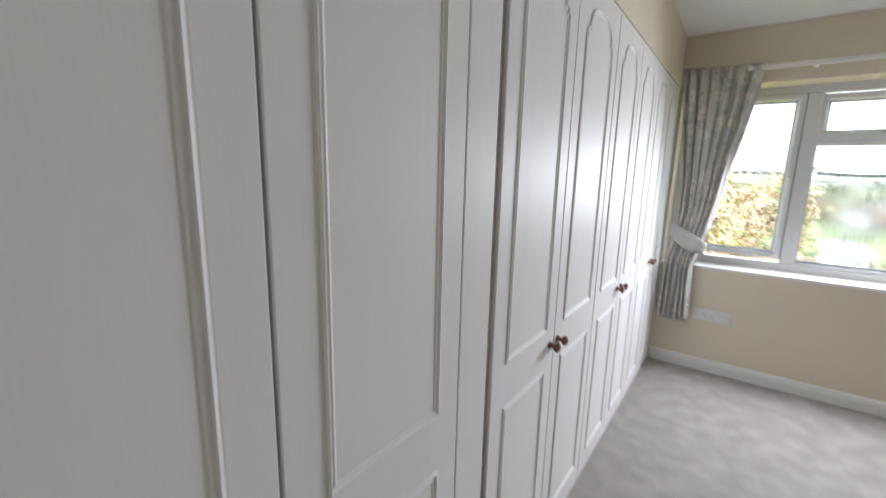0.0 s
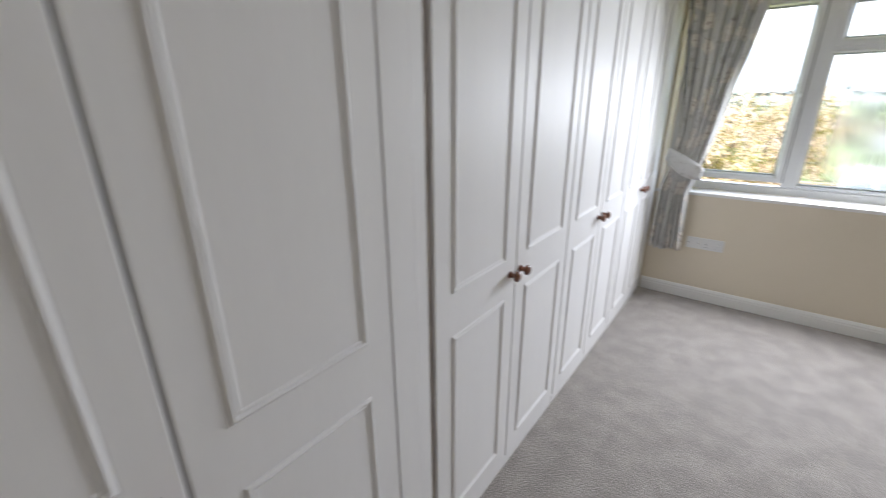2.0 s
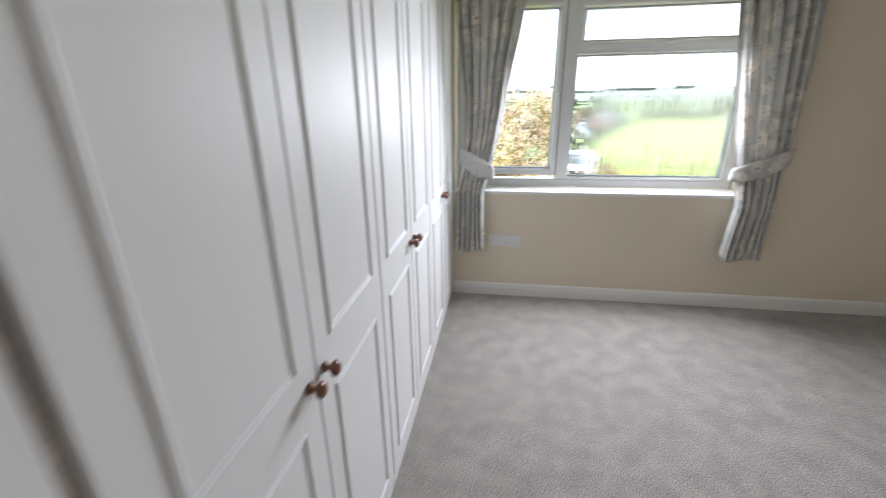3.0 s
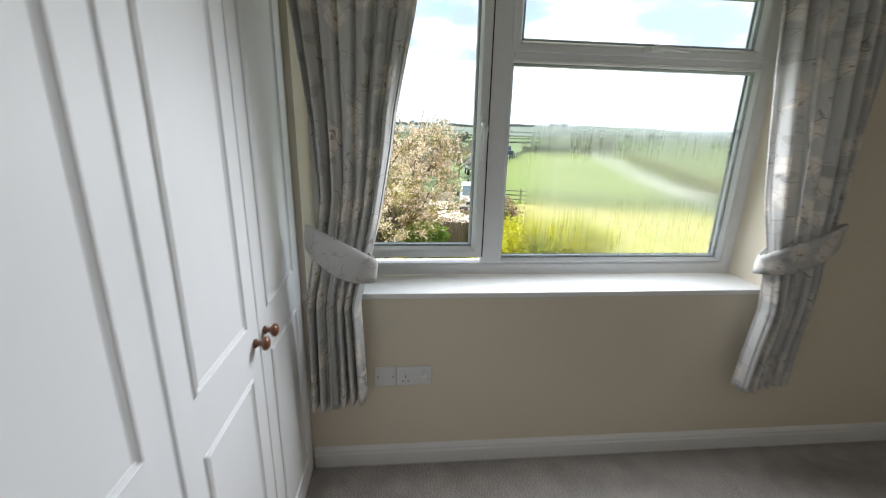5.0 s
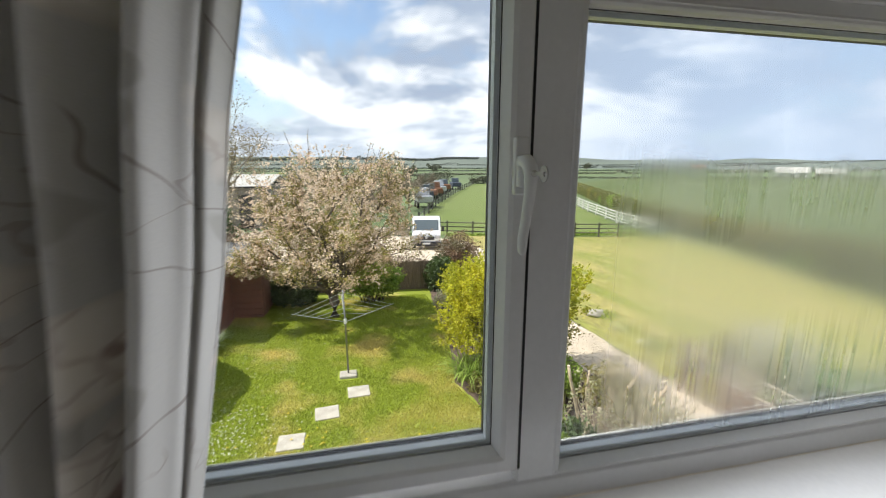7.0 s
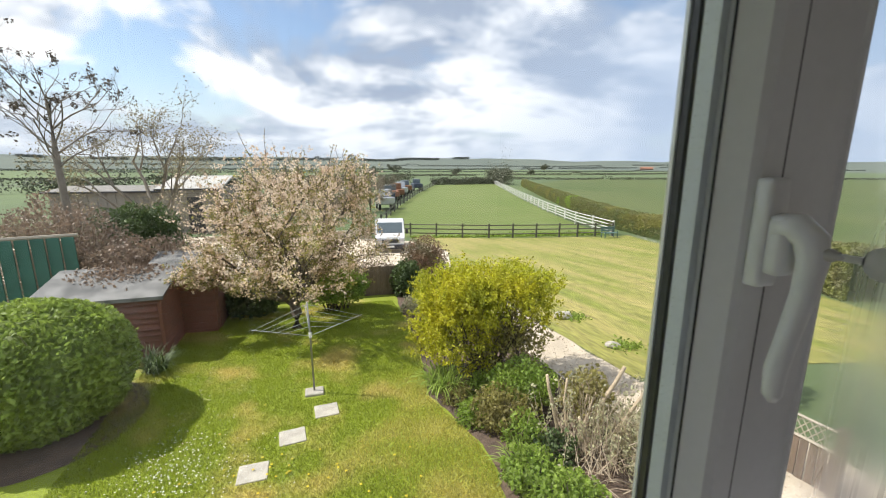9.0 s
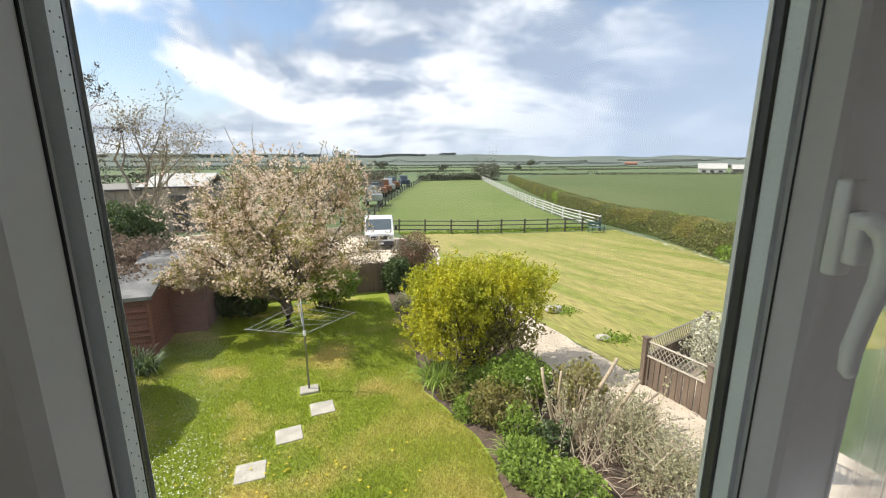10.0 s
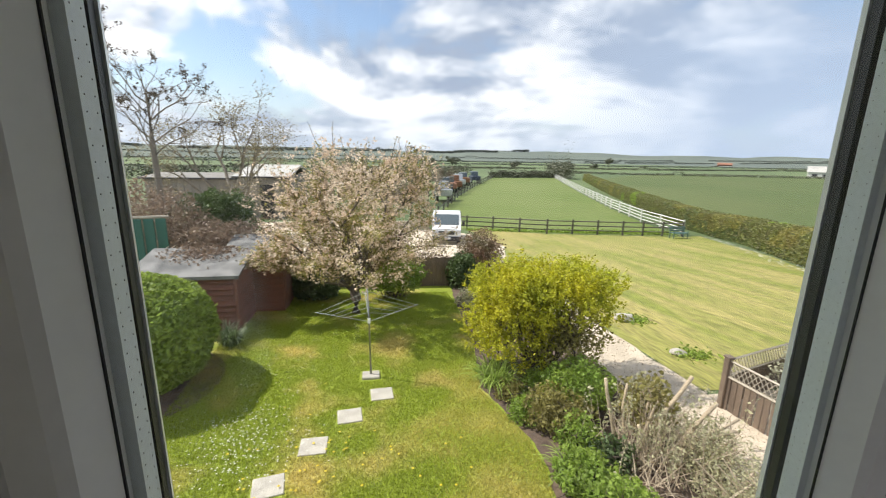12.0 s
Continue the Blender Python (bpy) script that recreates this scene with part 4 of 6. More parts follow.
def strap_clump(name, x, y, count, length, seed, label, material):
    """A tuft of long arching strap leaves."""
    rng = random.Random(seed)
    ob = thing(name, at(x, y, 0.01), label, "plant")
    verts, faces = [], []
    for _ in range(count):
        a = rng.uniform(0, math.tau)
        out, L = rng.uniform(0.35, 1.0), length * rng.uniform(0.6, 1.1)
        side = Vector((-math.sin(a), math.cos(a), 0)) * 0.014
        p = at(x + rng.gauss(0, 0.10), y + rng.gauss(0, 0.10))
        row = []
        for k in range(6):
            f = k / 5
            q = p + Vector((math.cos(a) * out * L * f, math.sin(a) * out * L * f, L * (1.15 * f - 0.95 * out * f * f)))
            w = (1 - f) ** 0.6 + 0.05
            row.append((q + side * w, q - side * w))
        i0 = len(verts)
        for l, r in row:
            verts += [l, r]
        faces += [(i0 + 2 * k, i0 + 2 * k + 1, i0 + 2 * k + 3, i0 + 2 * k + 2) for k in range(5)]
    raw_part("leaf_blades", [tuple(v) for v in verts], faces, material, ob)
    return ob


# ---- garden ----
slab = thing("stepping_stone", at(-0.66, 9.33, 0.02), "weathered pale concrete stepping slab set in the lawn", "paving slab", "lawn stepping stones")
bm = box((-0.86, 9.14, -2.82), (-0.46, 9.52, -2.762), 0.008)
for v in bm.verts:
    v.co += Vector((0.006 * noise.noise(v.co * 9), 0.006 * noise.noise(v.co * 7 + Vector((3, 0, 0))), 0))
part("slab", bm, M_SLAB, slab)
for x, y, turn in ((-0.16, 10.0, 5), (0.385, 10.58, 3), (-1.14, 8.62, 9), (-1.6, 7.9, 7)):
    copy_thing(slab, pose(x, y, land(x, y) + 0.02, 0, 0, turn))

dryer = thing("rotary_clothes_line", at(0.19, 11.26, 0.0), "grey metal rotary clothes line standing open on the lawn", "clothes line")
o = at(0.19, 11.26)
part("pole", tube([o + Vector((0, 0, 0.0)), o + Vector((-0.01, 0, 1.1)), o + Vector((-0.03, 0, 1.83))], [0.019, 0.019, 0.013], 10), M_STEEL, dryer, "", True)
part("base_block", box((0.02, 11.12, -2.83), (0.36, 11.38, -2.73), 0.015), M_SLAB, dryer, "square concrete foot")
part("collar", lathe(((0, 0.03), (0.09, 0.03), (0.1, 0.02)), o + Vector((-0.01, 0, 1.14)), (0, 0, 1), 10), M_TRIM, dryer)
hub, crown = o + Vector((-0.012, 0, 1.17)), o + Vector((-0.03, 0, 1.80))
tips_ = []
for ang in (8, 95, 184):
    a = radians(ang)
    tip = hub + Vector((math.cos(a) * 0.98, math.sin(a) * 0.98, 0.26))
    tips_.append(tip)
    part("arm", tube([hub, tip], [0.0062, 0.005], 8), M_LINE, dryer, "", True)
for t_ in tips_:
    for k in range(5):
        part("cord", tube([crown.lerp(hub, 0.03 + k * 0.17), hub.lerp(t_, 0.96 - k * 0.13)], 0.0030, 4), M_LINE, dryer)

# shed: nearer cabin with lapped boards, felt roof
shed = thing("garden_shed", at(-4.0, 15.0), "red-brown wooden shed with lapped boards and grey felt roof", "shed")
SX0, SX1, SY0, SY1, SZ = -5.35, -3.05, 14.05, 15.45, -2.92
part("walls", box((SX0 + 0.02, SY0 + 0.02, SZ - 0.2), (SX1 - 0.02, SY1, -1.43)), M_SHED, shed)
for k in range(10):
    z = SZ + 0.02 + k * 0.142
    bm = bmesh.new()
    lap = -0.052 - 0.012 * (k % 3)
    prof = ((0, 0), (lap, 0.004), (lap + 0.012, 0.020), (-0.006, 0.146), (0, 0.146))
    for xa, xb in ((SX0, SX1),):
        ends = [[bm.verts.new((x, SY0 + 0.02 + o_, z + h)) for o_, h in prof] for x in (xa, xb)]
        for i in range(5):
            bm.faces.new((ends[0][i], ends[0][(i + 1) % 5], ends[1][(i + 1) % 5], ends[1][i]))
        bm.faces.new(ends[0]); bm.faces.new(ends[1][::-1])
    part("board", bm, M_SHED, shed)
    bm = bmesh.new()
    ends = [[bm.verts.new((SX1 - 0.02 - o_, y, z + h)) for o_, h in prof] for y in (SY0 - 0.002, SY1)]
    for i in range(5):
        bm.faces.new((ends[0][i], ends[0][(i + 1) % 5], ends[1][(i + 1) % 5], ends[1][i]))
    bm.faces.new(ends[0]); bm.faces.new(ends[1][::-1])
    part("board", bm, M_SHED, shed)
part("window_board", box((-5.30, SY0 - 0.085, -2.25), (-3.95, SY0 - 0.060, -1.50), 0.004), M_SHED, shed, "plain boarded shutter")
part("corner_post", box((SX1 - 0.02, SY0 - 0.07, SZ - 0.1), (SX1 + 0.05, SY0 + 0.012, -1.44), 0.004), M_SHED, shed)
bm = bmesh.new()
add_box(bm, (SX0 - 0.12, SY0 - 0.14, -0.04), (SX1 + 0.14, SY1 + 0.10, 0.0), 0.006)
for v in bm.verts:
    v.co.z += -1.36 + (v.co.y - SY0) * 0.22 + 0.012 * noise.noise(v.co * 2)
part("felt_roof", bm, M_FELT, shed, "grey felt roof strewn with dead leaves")
part("fascia", box((SX0 - 0.12, SY0 - 0.165, -1.47), (SX1 + 0.14, SY0 - 0.141, -1.385), 0.003), M_FELT, shed, "dark roof edge")
shed2 = thing("garden_shed", at(-2.9, 16.3), "dark red-brown shed with low felt roof beside a taller one", "shed")
part("walls", box((-3.9, 15.65, -3.25), (-2.28, 17.3, -1.42)), M_SHED, shed2)
for k in range(9):
    part("board", box((-3.0 + 0.0, 15.62, -3.05 + k * 0.18), (-2.265, 15.652, -2.89 + k * 0.18), 0.004), M_SHED, shed2)
bm = box((-4.0, 15.52, -0.03), (-2.15, 17.4, 0.0), 0.005)
for v in bm.verts:
    v.co.z += -1.40 + (v.co.y - 15.52) * 0.20
part("felt_roof", bm, M_FELT, shed2)
part("door_board", box((-2.284, 15.9, -3.02), (-2.258, 16.7, -1.55), 0.004), M_SHED, shed2, "closed plank door")
leaves("shed_leaf_litter", [(RNG.normal(-4.1, 0.42), y, -1.345 + (y - SY0) * 0.22 + RNG.uniform(0, 0.03)) for y in np.clip(RNG.normal(15.25, 0.30, 700), 14.1, 15.5)], 0.05, L_BROWN, None)
tagged(bpy.data.objects["shed_leaf_litter"], "dead brown leaves and twigs lying on the shed roof", "leaves", kind="stuff")

screen = thing("green_fence_panel", at(-6.6, 16.5), "green-painted tall boarded panel with pale capping", "fence")
for k in range(7):
    x = -7.7 + k * 0.29
    part("board", box((x, 16.40 + k * 0.07, -3.3), (x + 0.28, 16.44 + k * 0.07, -0.42), 0.006), M_GREEN, screen)
part("capping", tube([(-7.75, 16.41, -0.38), (-5.62, 16.92, -0.38)], 0.05, 6), M_PALE, screen)

dome = shrub("clipped_bush", (-4.0, 11.55, -1.78), (1.28, 1.35, 1.12), 15000, 0.055, L_DOME, "dense rounded clipped green bush beside the lawn", 11, twigs=10, depth=0.10, rough=0.07, low=-0.98)
bm = bmesh.new()
bmesh.ops.create_icosphere(bm, subdivisions=4, radius=1)
for v in bm.verts:
    v.co = Vector((-4.0 + v.co.x * 1.16, 11.55 + v.co.y * 1.22, -1.80 + v.co.z * 1.0)) + v.co * 0.06 * noise.noise(v.co * 3)
part("inner_mass", bm, L_DOME, dome, "shaded inner growth", True)
strap_clump("strap_leaf_plant", -3.0, 13.15, 150, 0.78, 21, "dark strap-leaved clump at the foot of the shed", L_DARK)
strap_clump("day_lily", 2.58, 10.62, 260, 0.80, 22, "bright green arching strap-leaved clump at the bed's edge", L_STRAP)
strap_clump("iris_clump", 3.0, 9.9, 60, 0.40, 23, "low green strap-leaved clump in the bed", L_STRAP)
strap_clump("perennial_clump", 2.95, 8.2, 170, 0.50, 25, "fresh green strap-leaved clump at the bed's front", L_STRAP)
strap_clump("perennial_clump", 3.15, 7.5, 170, 0.50, 26, "fresh green strap-leaved clump at the bed's front", L_STRAP)
strap_clump("lily_clump", 7.6, 8.75, 90, 0.5, 24, "green strap-leaved clump beside the trellis fence", L_STRAP)

# blossom tree
tree = thing("blossom_tree", at(-0.25, 15.3), "spreading old fruit tree in pale pink blossom", "tree")
rng = random.Random(5)
bm, tips = bmesh.new(), []
o = at(-0.25, 15.3, -0.05)
add_tube(bm, [o, o + Vector((0.02, 0, 0.5)), o + Vector((-0.05, 0.03, 0.95))], [0.20, 0.15, 0.13], 9)
for k in range(10):
    a = math.tau * k / 10 + rng.uniform(-0.25, 0.25)
    branch(bm, o + Vector((-0.04, 0.02, rng.uniform(0.65, 0.95))), (math.cos(a) * 1.05, math.sin(a) * 1.0, rng.uniform(0.40, 1.2)), rng.uniform(1.3, 1.6), 0.075, 3, rng, tips, 0.55, 0.0, 6)
for k in range(4):
    branch(bm, o + Vector((0, 0, 0.9)), (rng.gauss(0, 0.3), rng.gauss(0, 0.3), 1.3), 1.9, 0.08, 3, rng, tips, 0.42, -0.03, 6)
part("trunk", bm, M_BARK, tree, "", True)
MID = Vector((-0.35, 15.3, -0.05))
keep = [t_ for t_ in tips if ((t_.x - MID.x) / 2.7) ** 2 + ((t_.y - MID.y) / 2.6) ** 2 + ((t_.z - MID.z) / 2.3) ** 2 < 1.25 and t_.z > -1.5]
# twiggy upright shoots out of the upper crown
shoot_bm, shoot_pts = bmesh.new(), []
for t_ in rng.sample([k for k in keep if k.z > 0.1], 120):
    L = rng.uniform(0.35, 0.85) * (1.25 - 0.35 * abs(t_.x - MID.x))
    tip = t_ + Vector((rng.gauss(0, 0.16) + 0.15 * (t_.x - MID.x), rng.gauss(0, 0.16), max(0.2, L)))
    mid = t_.lerp(tip, 0.5) + Vector((rng.gauss(0, 0.05), rng.gauss(0, 0.05), 0))
    add_tube(shoot_bm, [t_, mid, tip], [0.011, 0.008, 0.004], 3, False)
    shoot_pts += [t_.lerp(tip, rng.uniform(0.1, 1.0)) + Vector((rng.gauss(0, 0.035), rng.gauss(0, 0.035), rng.gauss(0, 0.03))) for _ in range(16)]
part("upper_shoots", shoot_bm, M_BARK, tree, "thin bare upright shoots")["kind"] = "stuff"


def clumps(sites, count, radius, per, rnd):
    """Small tight bunches round points chosen among sites."""
    out = []
    for _ in range(count):
        c = rnd.choice(sites) + Vector((rnd.gauss(0, 0.10), rnd.gauss(0, 0.10), rnd.gauss(0, 0.09)))
        out += [c + Vector((rnd.gauss(0, radius), rnd.gauss(0, radius), rnd.gauss(0, radius))) for _ in range(per)]
    return out


outer = [Vector(p) for p in shell(MID, (2.35, 2.25, 1.75), 900, 33, 0.6, 0.5, low=-0.6)]
leaves("blossom", clumps(keep, 3600, 0.032, 7, rng) + clumps(outer, 1300, 0.035, 6, rng) + shoot_pts[::2], 0.050, L_BLOSSOM, tree, "clusters of pale pink blossom", stretch=1.1)
low_tips = [t_ for t_ in keep if t_.z < 0.9]
leaves("young_leaves", clumps(keep, 2600, 0.05, 6, rng) + clumps(low_tips, 600, 0.06, 7, rng) + shell((-0.1, 15.1, -0.45), (1.4, 1.3, 0.9), 2200, 35, 0.9, 0.3) + shoot_pts[1::2], 0.042, L_OLIVE, tree, "small olive young leaves")

# yellow-green bush on leggy stems
yb = thing("yellow_green_bush", at(3.6, 11.1), "large yellow-green bush with bare lower stems", "shrub")
rng = random.Random(9)
bm = bmesh.new()
for _ in range(70):
    foot = at(3.6 + rng.gauss(0, 0.35), 11.1 + rng.gauss(0, 0.3), -0.02)
    end = Vector((3.6 + rng.uniform(-1.15, 1.15), 11.1 + rng.uniform(-0.85, 0.85), rng.uniform(-1.5, -0.75)))
    add_tube(bm, [foot, foot.lerp(end, 0.45) + Vector((rng.gauss(0, 0.05), rng.gauss(0, 0.05), 0.1)), end], [0.020, 0.014, 0.006], 5, False)
part("stems", bm, M_BARK, yb, "tangle of brown stems", True)
sites = [Vector(p) for p in shell((3.02, 11.2, -1.64), (0.80, 0.85, 0.98), 2600, 31, 0.55, 0.42, flat=True) + shell((3.85, 11.0, -1.28), (1.05, 0.92, 0.66), 2200, 32, 0.65, 0.46, flat=True, low=-0.25)]
pts = []
for c in sites:
    d = Vector((rng.gauss(0, 0.35) + 0.3 * (c.x - 3.5), rng.gauss(0, 0.35), 1.0)).normalized() * rng.uniform(0.10, 0.22)
    pts += [c + d * rng.random() + Vector((rng.gauss(0, 0.022), rng.gauss(0, 0.022), rng.gauss(0, 0.015))) for _ in range(9)]
for _ in range(330):
    x, y = 3.55 + rng.uniform(-1.15, 1.15), 11.05 + rng.uniform(-0.75, 0.75)
    z0 = -0.86 - 0.35 * max(0, 2.95 - x) + rng.gauss(0, 0.06)
    lx, ly = rng.gauss(0, 0.006) + 0.004 * (x - 3.55), rng.gauss(0, 0.006)
    pts += [(x + lx * k + rng.gauss(0, 0.018), y + ly * k + rng.gauss(0, 0.018), z0 + 0.024 * k) for k in range(rng.randint(5, 17))]
leaves("foliage", pts, 0.036, L_YELLOW, yb, "small yellow-green leaves")
leaves("lower_foliage", shell((4.0, 10.8, -1.95), (0.85, 0.7, 0.65), 3200, 34, 0.9, 0.35), 0.048, L_OLIVE, yb, "sparse olive lower leaves")

shrub("bed_shrub", (3.8, 9.75, -2.42), (0.62, 0.55, 0.46), 5200, 0.042, L_FRESH, "green leafy shrub in the flower bed", 41, depth=0.7, rough=0.3)
shrub("bed_shrub", (3.2, 9.35, -2.55), (0.55, 0.5, 0.36), 3800, 0.042, L_OLIVE, "olive-green low shrub in the flower bed", 42, depth=0.7, rough=0.3)
shrub("bed_shrub", (3.0, 8.0, -2.62), (0.40, 0.45, 0.30), 3600, 0.045, L_FRESH, "bright green leafy perennial at the bed's front", 43, depth=0.8, rough=0.3)
shrub("bed_shrub", (3.2, 7.4, -2.6), (0.45, 0.5, 0.32), 3600, 0.045, L_FRESH, "bright green leafy perennial at the bed's front", 44, depth=0.8, rough=0.3)
shrub("straggly_shrub", (4.75, 7.95, -2.42), (0.62, 0.55, 0.44), 5200, 0.022, L_GREY, "straggly grey-green shrub with dry twigs", 45, twigs=70, depth=0.9, rough=0.35, bark=M_CANE)
shrub("straggly_shrub", (4.6, 7.1, -2.45), (0.62, 0.55, 0.42), 5200, 0.022, L_GREY, "straggly grey-green shrub with dry twigs", 46, twigs=70, depth=0.9, rough=0.35, bark=M_CANE)
shrub("bed_shrub", (4.45, 8.85, -2.25), (0.5, 0.45, 0.5), 800, 0.062, L_OLIVE, "thin olive-leaved shrub with bare shoots", 47, twigs=30, depth=0.95, rough=0.35, bark=M_CANE)
shrub("red_leaved_bush", (4.5, 19.2, -2.4), (0.92, 0.9, 1.08), 9000, 0.05, L_RED, "rounded bush with reddish young leaves", 48, twigs=60, depth=0.85, rough=0.35)
shrub("grey_green_bush", (3.55, 18.2, -2.75), (0.55, 0.6, 0.75), 3000, 0.075, L_DARK, "dark green bush at the end of the bed", 49, depth=0.5, rough=0.25)
shrub("bright_green_shrub", (0.95, 16.9, -2.42), (0.95, 0.7, 0.62), 9000, 0.055, L_FRESH, "bright green shrub under the blossom tree", 50, depth=0.6, rough=0.25)
shrub("evergreen_shrub", (-1.55, 17.0, -2.55), (0.75, 0.7, 0.7), 4000, 0.08, L_DARK, "dark evergreen shrub in the shade of the tree", 51, depth=0.5, rough=0.2)
shrub("bare_twiggy_hedge", (2.3, 18.9, -2.75), (1.3, 0.5, 0.75), 6000, 0.04, L_BROWN, "brown twiggy hedge with few leaves", 52, twigs=120, depth=0.95, rough=0.3, bark=M_CANE)
shrub("conifer_bush", (-5.9, 21.6, -1.35), (1.55, 1.1, 1.35), 10000, 0.075, L_DARK, "dark green spreading evergreen bush", 53, depth=0.45, rough=0.3)
shrub("ivy_mound", (-4.3, 17.9, -1.75), (2.1, 1.25, 1.15), 9000, 0.06, L_BROWN, "mound of dead brown climber stems", 54, twigs=160, depth=0.7, rough=0.35, bark=M_CANE)
shrub("ivy_mound", (-6.9, 18.9, -1.5), (2.0, 1.4, 1.75), 11000, 0.06, L_BROWN, "tall mound of dead brown climber stems", 55, twigs=220, depth=0.7, rough=0.3, bark=M_CANE)
shrub("white_flowering_shrub", (8.0, 9.0, -2.1), (0.80, 0.60, 0.60), 6500, 0.036, L_PALELEAF, "pale grey-leaved shrub with white flowers", 56, twigs=24, depth=0.8, rough=0.3)
shrub("yard_bush", (-0.5, 24.5, -3.0), (2.6, 1.0, 1.0), 5000, 0.11, L_BROWN, "bare brown bushes along the yard", 57, twigs=120, depth=0.8, rough=0.3, bark=M_CANE)

for i, (x, y, rx, h, sd, m_, lab) in enumerate(((2.75, 9.55, 0.30, 0.22, 201, L_FRESH, "low fresh green perennial at the bed's edge"), (2.72, 10.2, 0.28, 0.20, 202, L_OLIVE, "low olive-green perennial at the bed's edge"), (3.25, 10.3, 0.32, 0.30, 203, L_FRESH, "leafy green perennial under the yellow bush"),
                                   (3.3, 8.75, 0.36, 0.34, 204, L_FRESH, "leafy green perennial in the flower bed"), (3.55, 8.3, 0.34, 0.30, 205, L_DARK, "dark green leafy perennial in the flower bed"), (3.1, 12.7, 0.35, 0.30, 206, L_GREY, "grey-green low plant in the flower bed"),
                                   (3.35, 14.2, 0.38, 0.34, 207, L_OLIVE, "olive low plant in the flower bed"), (3.2, 15.8, 0.36, 0.40, 208, L_GREY, "grey-green low plant in the flower bed"), (4.9, 9.5, 0.35, 0.42, 209, L_GREY, "straggling grey-green plant at the drive's edge"))):
    shrub("bed_perennial", (x, y, land(x, y) + h * 0.55), (rx, rx * 0.95, h), 1500, 0.040, m_, lab, sd, twigs=10, category="plant", depth=0.85, rough=0.4)

# cut-back shrub with thick pale stumps
stump = thing("coppiced_shrub", at(3.95, 8.3), "hard-pruned shrub with thick pale sawn-off stems", "shrub")
rng = random.Random(61)
for dx, dy, h, lx, ly, r in ((-0.20, 0.35, 1.02, -0.12, 0.12, 0.034), (0.0, 0.40, 0.85, 0.02, 0.15, 0.030), (0.22, 0.10, 1.10, 0.34, 0.10, 0.040), (0.30, -0.05, 0.85, 0.42, 0.02, 0.038),
                             (0.10, 0.10, 0.75, 0.14, 0.14, 0.026), (0.30, -0.22, 0.62, 0.48, -0.05, 0.036), (0.42, -0.12, 0.60, 0.58, 0.05, 0.026), (-0.05, -0.1, 0.6, -0.05, 0.1, 0.03), (0.15, 0.3, 0.9, 0.2, 0.2, 0.02)):
    foot = at(4.05 + dx, 8.25 + dy, -0.03)
    end = foot + Vector((lx * 1.7, ly * 1.5, h * 1.12))
    mid = foot.lerp(end, 0.5) + Vector((-0.38 * lx + rng.gauss(0, 0.05), rng.gauss(0, 0.05), 0.07))
    limb = part("stem", tube([foot, foot.lerp(mid, 0.5) + Vector((rng.gauss(0, 0.012), 0, 0)), mid, mid.lerp(end, 0.55) + Vector((rng.gauss(0, 0.015), 0, 0)), end], [r * 1.1, r * 0.95, r * 0.85, r * 0.78, r * 0.72], 8), M_COPPICE, stump, "", True)
    d = (end - mid).normalized()
    part("sawn_end", tube([end - d * 0.002, end + d * 0.006], [r * 0.72, r * 0.68], 8), M_CUT, limb, "pale sawn face")
bm = bmesh.new()
for _ in range(150):
    p = at(4.2 + rng.gauss(0, 0.55), 7.8 + rng.gauss(0, 0.5), rng.uniform(0.0, 0.28))
    d = Vector((rng.gauss(0, 1), rng.gauss(0, 1), rng.gauss(0, 0.35))).normalized() * rng.uniform(0.2, 0.55)
    add_tube(bm, [p, p + d * 0.5 + Vector((0, 0, 0.03)), p + d], [0.008, 0.006, 0.003], 4, False)
for _ in range(130):
    p = at(4.25 + rng.gauss(0, 0.38), 8.3 + rng.gauss(0, 0.35))
    d = Vector((rng.gauss(0.1, 0.22), rng.gauss(0, 0.2), rng.uniform(0.45, 1.0)))
    add_tube(bm, [p, p + d * 0.5 + Vector((rng.gauss(0, 0.03), rng.gauss(0, 0.03), 0)), p + d], [0.007, 0.005, 0.002], 4, False)
shoots = []
for _ in range(34):
    p = at(4.35 + rng.gauss(0, 0.42), 8.25 + rng.gauss(0, 0.40))
    d = Vector((rng.gauss(0.12, 0.25), rng.gauss(0, 0.22), rng.uniform(0.6, 1.15)))
    add_tube(bm, [p, p + d * 0.5 + Vector((rng.gauss(0, 0.03), rng.gauss(0, 0.03), 0)), p + d], [0.007, 0.005, 0.002], 4, False)
    shoots += [p + d * rng.uniform(0.35, 1.0) + Vector((rng.gauss(0, 0.035), rng.gauss(0, 0.035), rng.gauss(0, 0.03))) for _ in range(34)]
leaves("shoot_leaves", shoots, 0.034, L_GREY, stump, "sparse grey-green leaves on new shoots")
tagged(part("twig_pile", bm, M_CANE, None), "heap of dry pruned twigs and bare shoots on the bed", "twigs", kind="stuff")

board_panel = thing("low_board_panel", at(4.62, 9.12), "low red-brown slatted wooden panel behind the pruned shrub", "panel")
for k in range(5):
    part("slat", box((4.30, 9.08 + 0.002 * (k % 2), land(4.6, 9.1) + 0.02 + k * 0.088), (4.92, 9.11 + 0.002 * (k % 2), land(4.6, 9.1) + 0.10 + k * 0.088), 0.004), M_PANEL, board_panel)
for x in (4.30, 4.90):
    part("stile", box((x - 0.02, 9.112, land(4.6, 9.1) - 0.03), (x + 0.02, 9.145, land(4.6, 9.1) + 0.47), 0.004), M_PANEL, board_panel)

# fences near the garden
back = thing("back_fence", at(0.5, 18.5), "low dark-stained board fence behind the lawn", "fence")
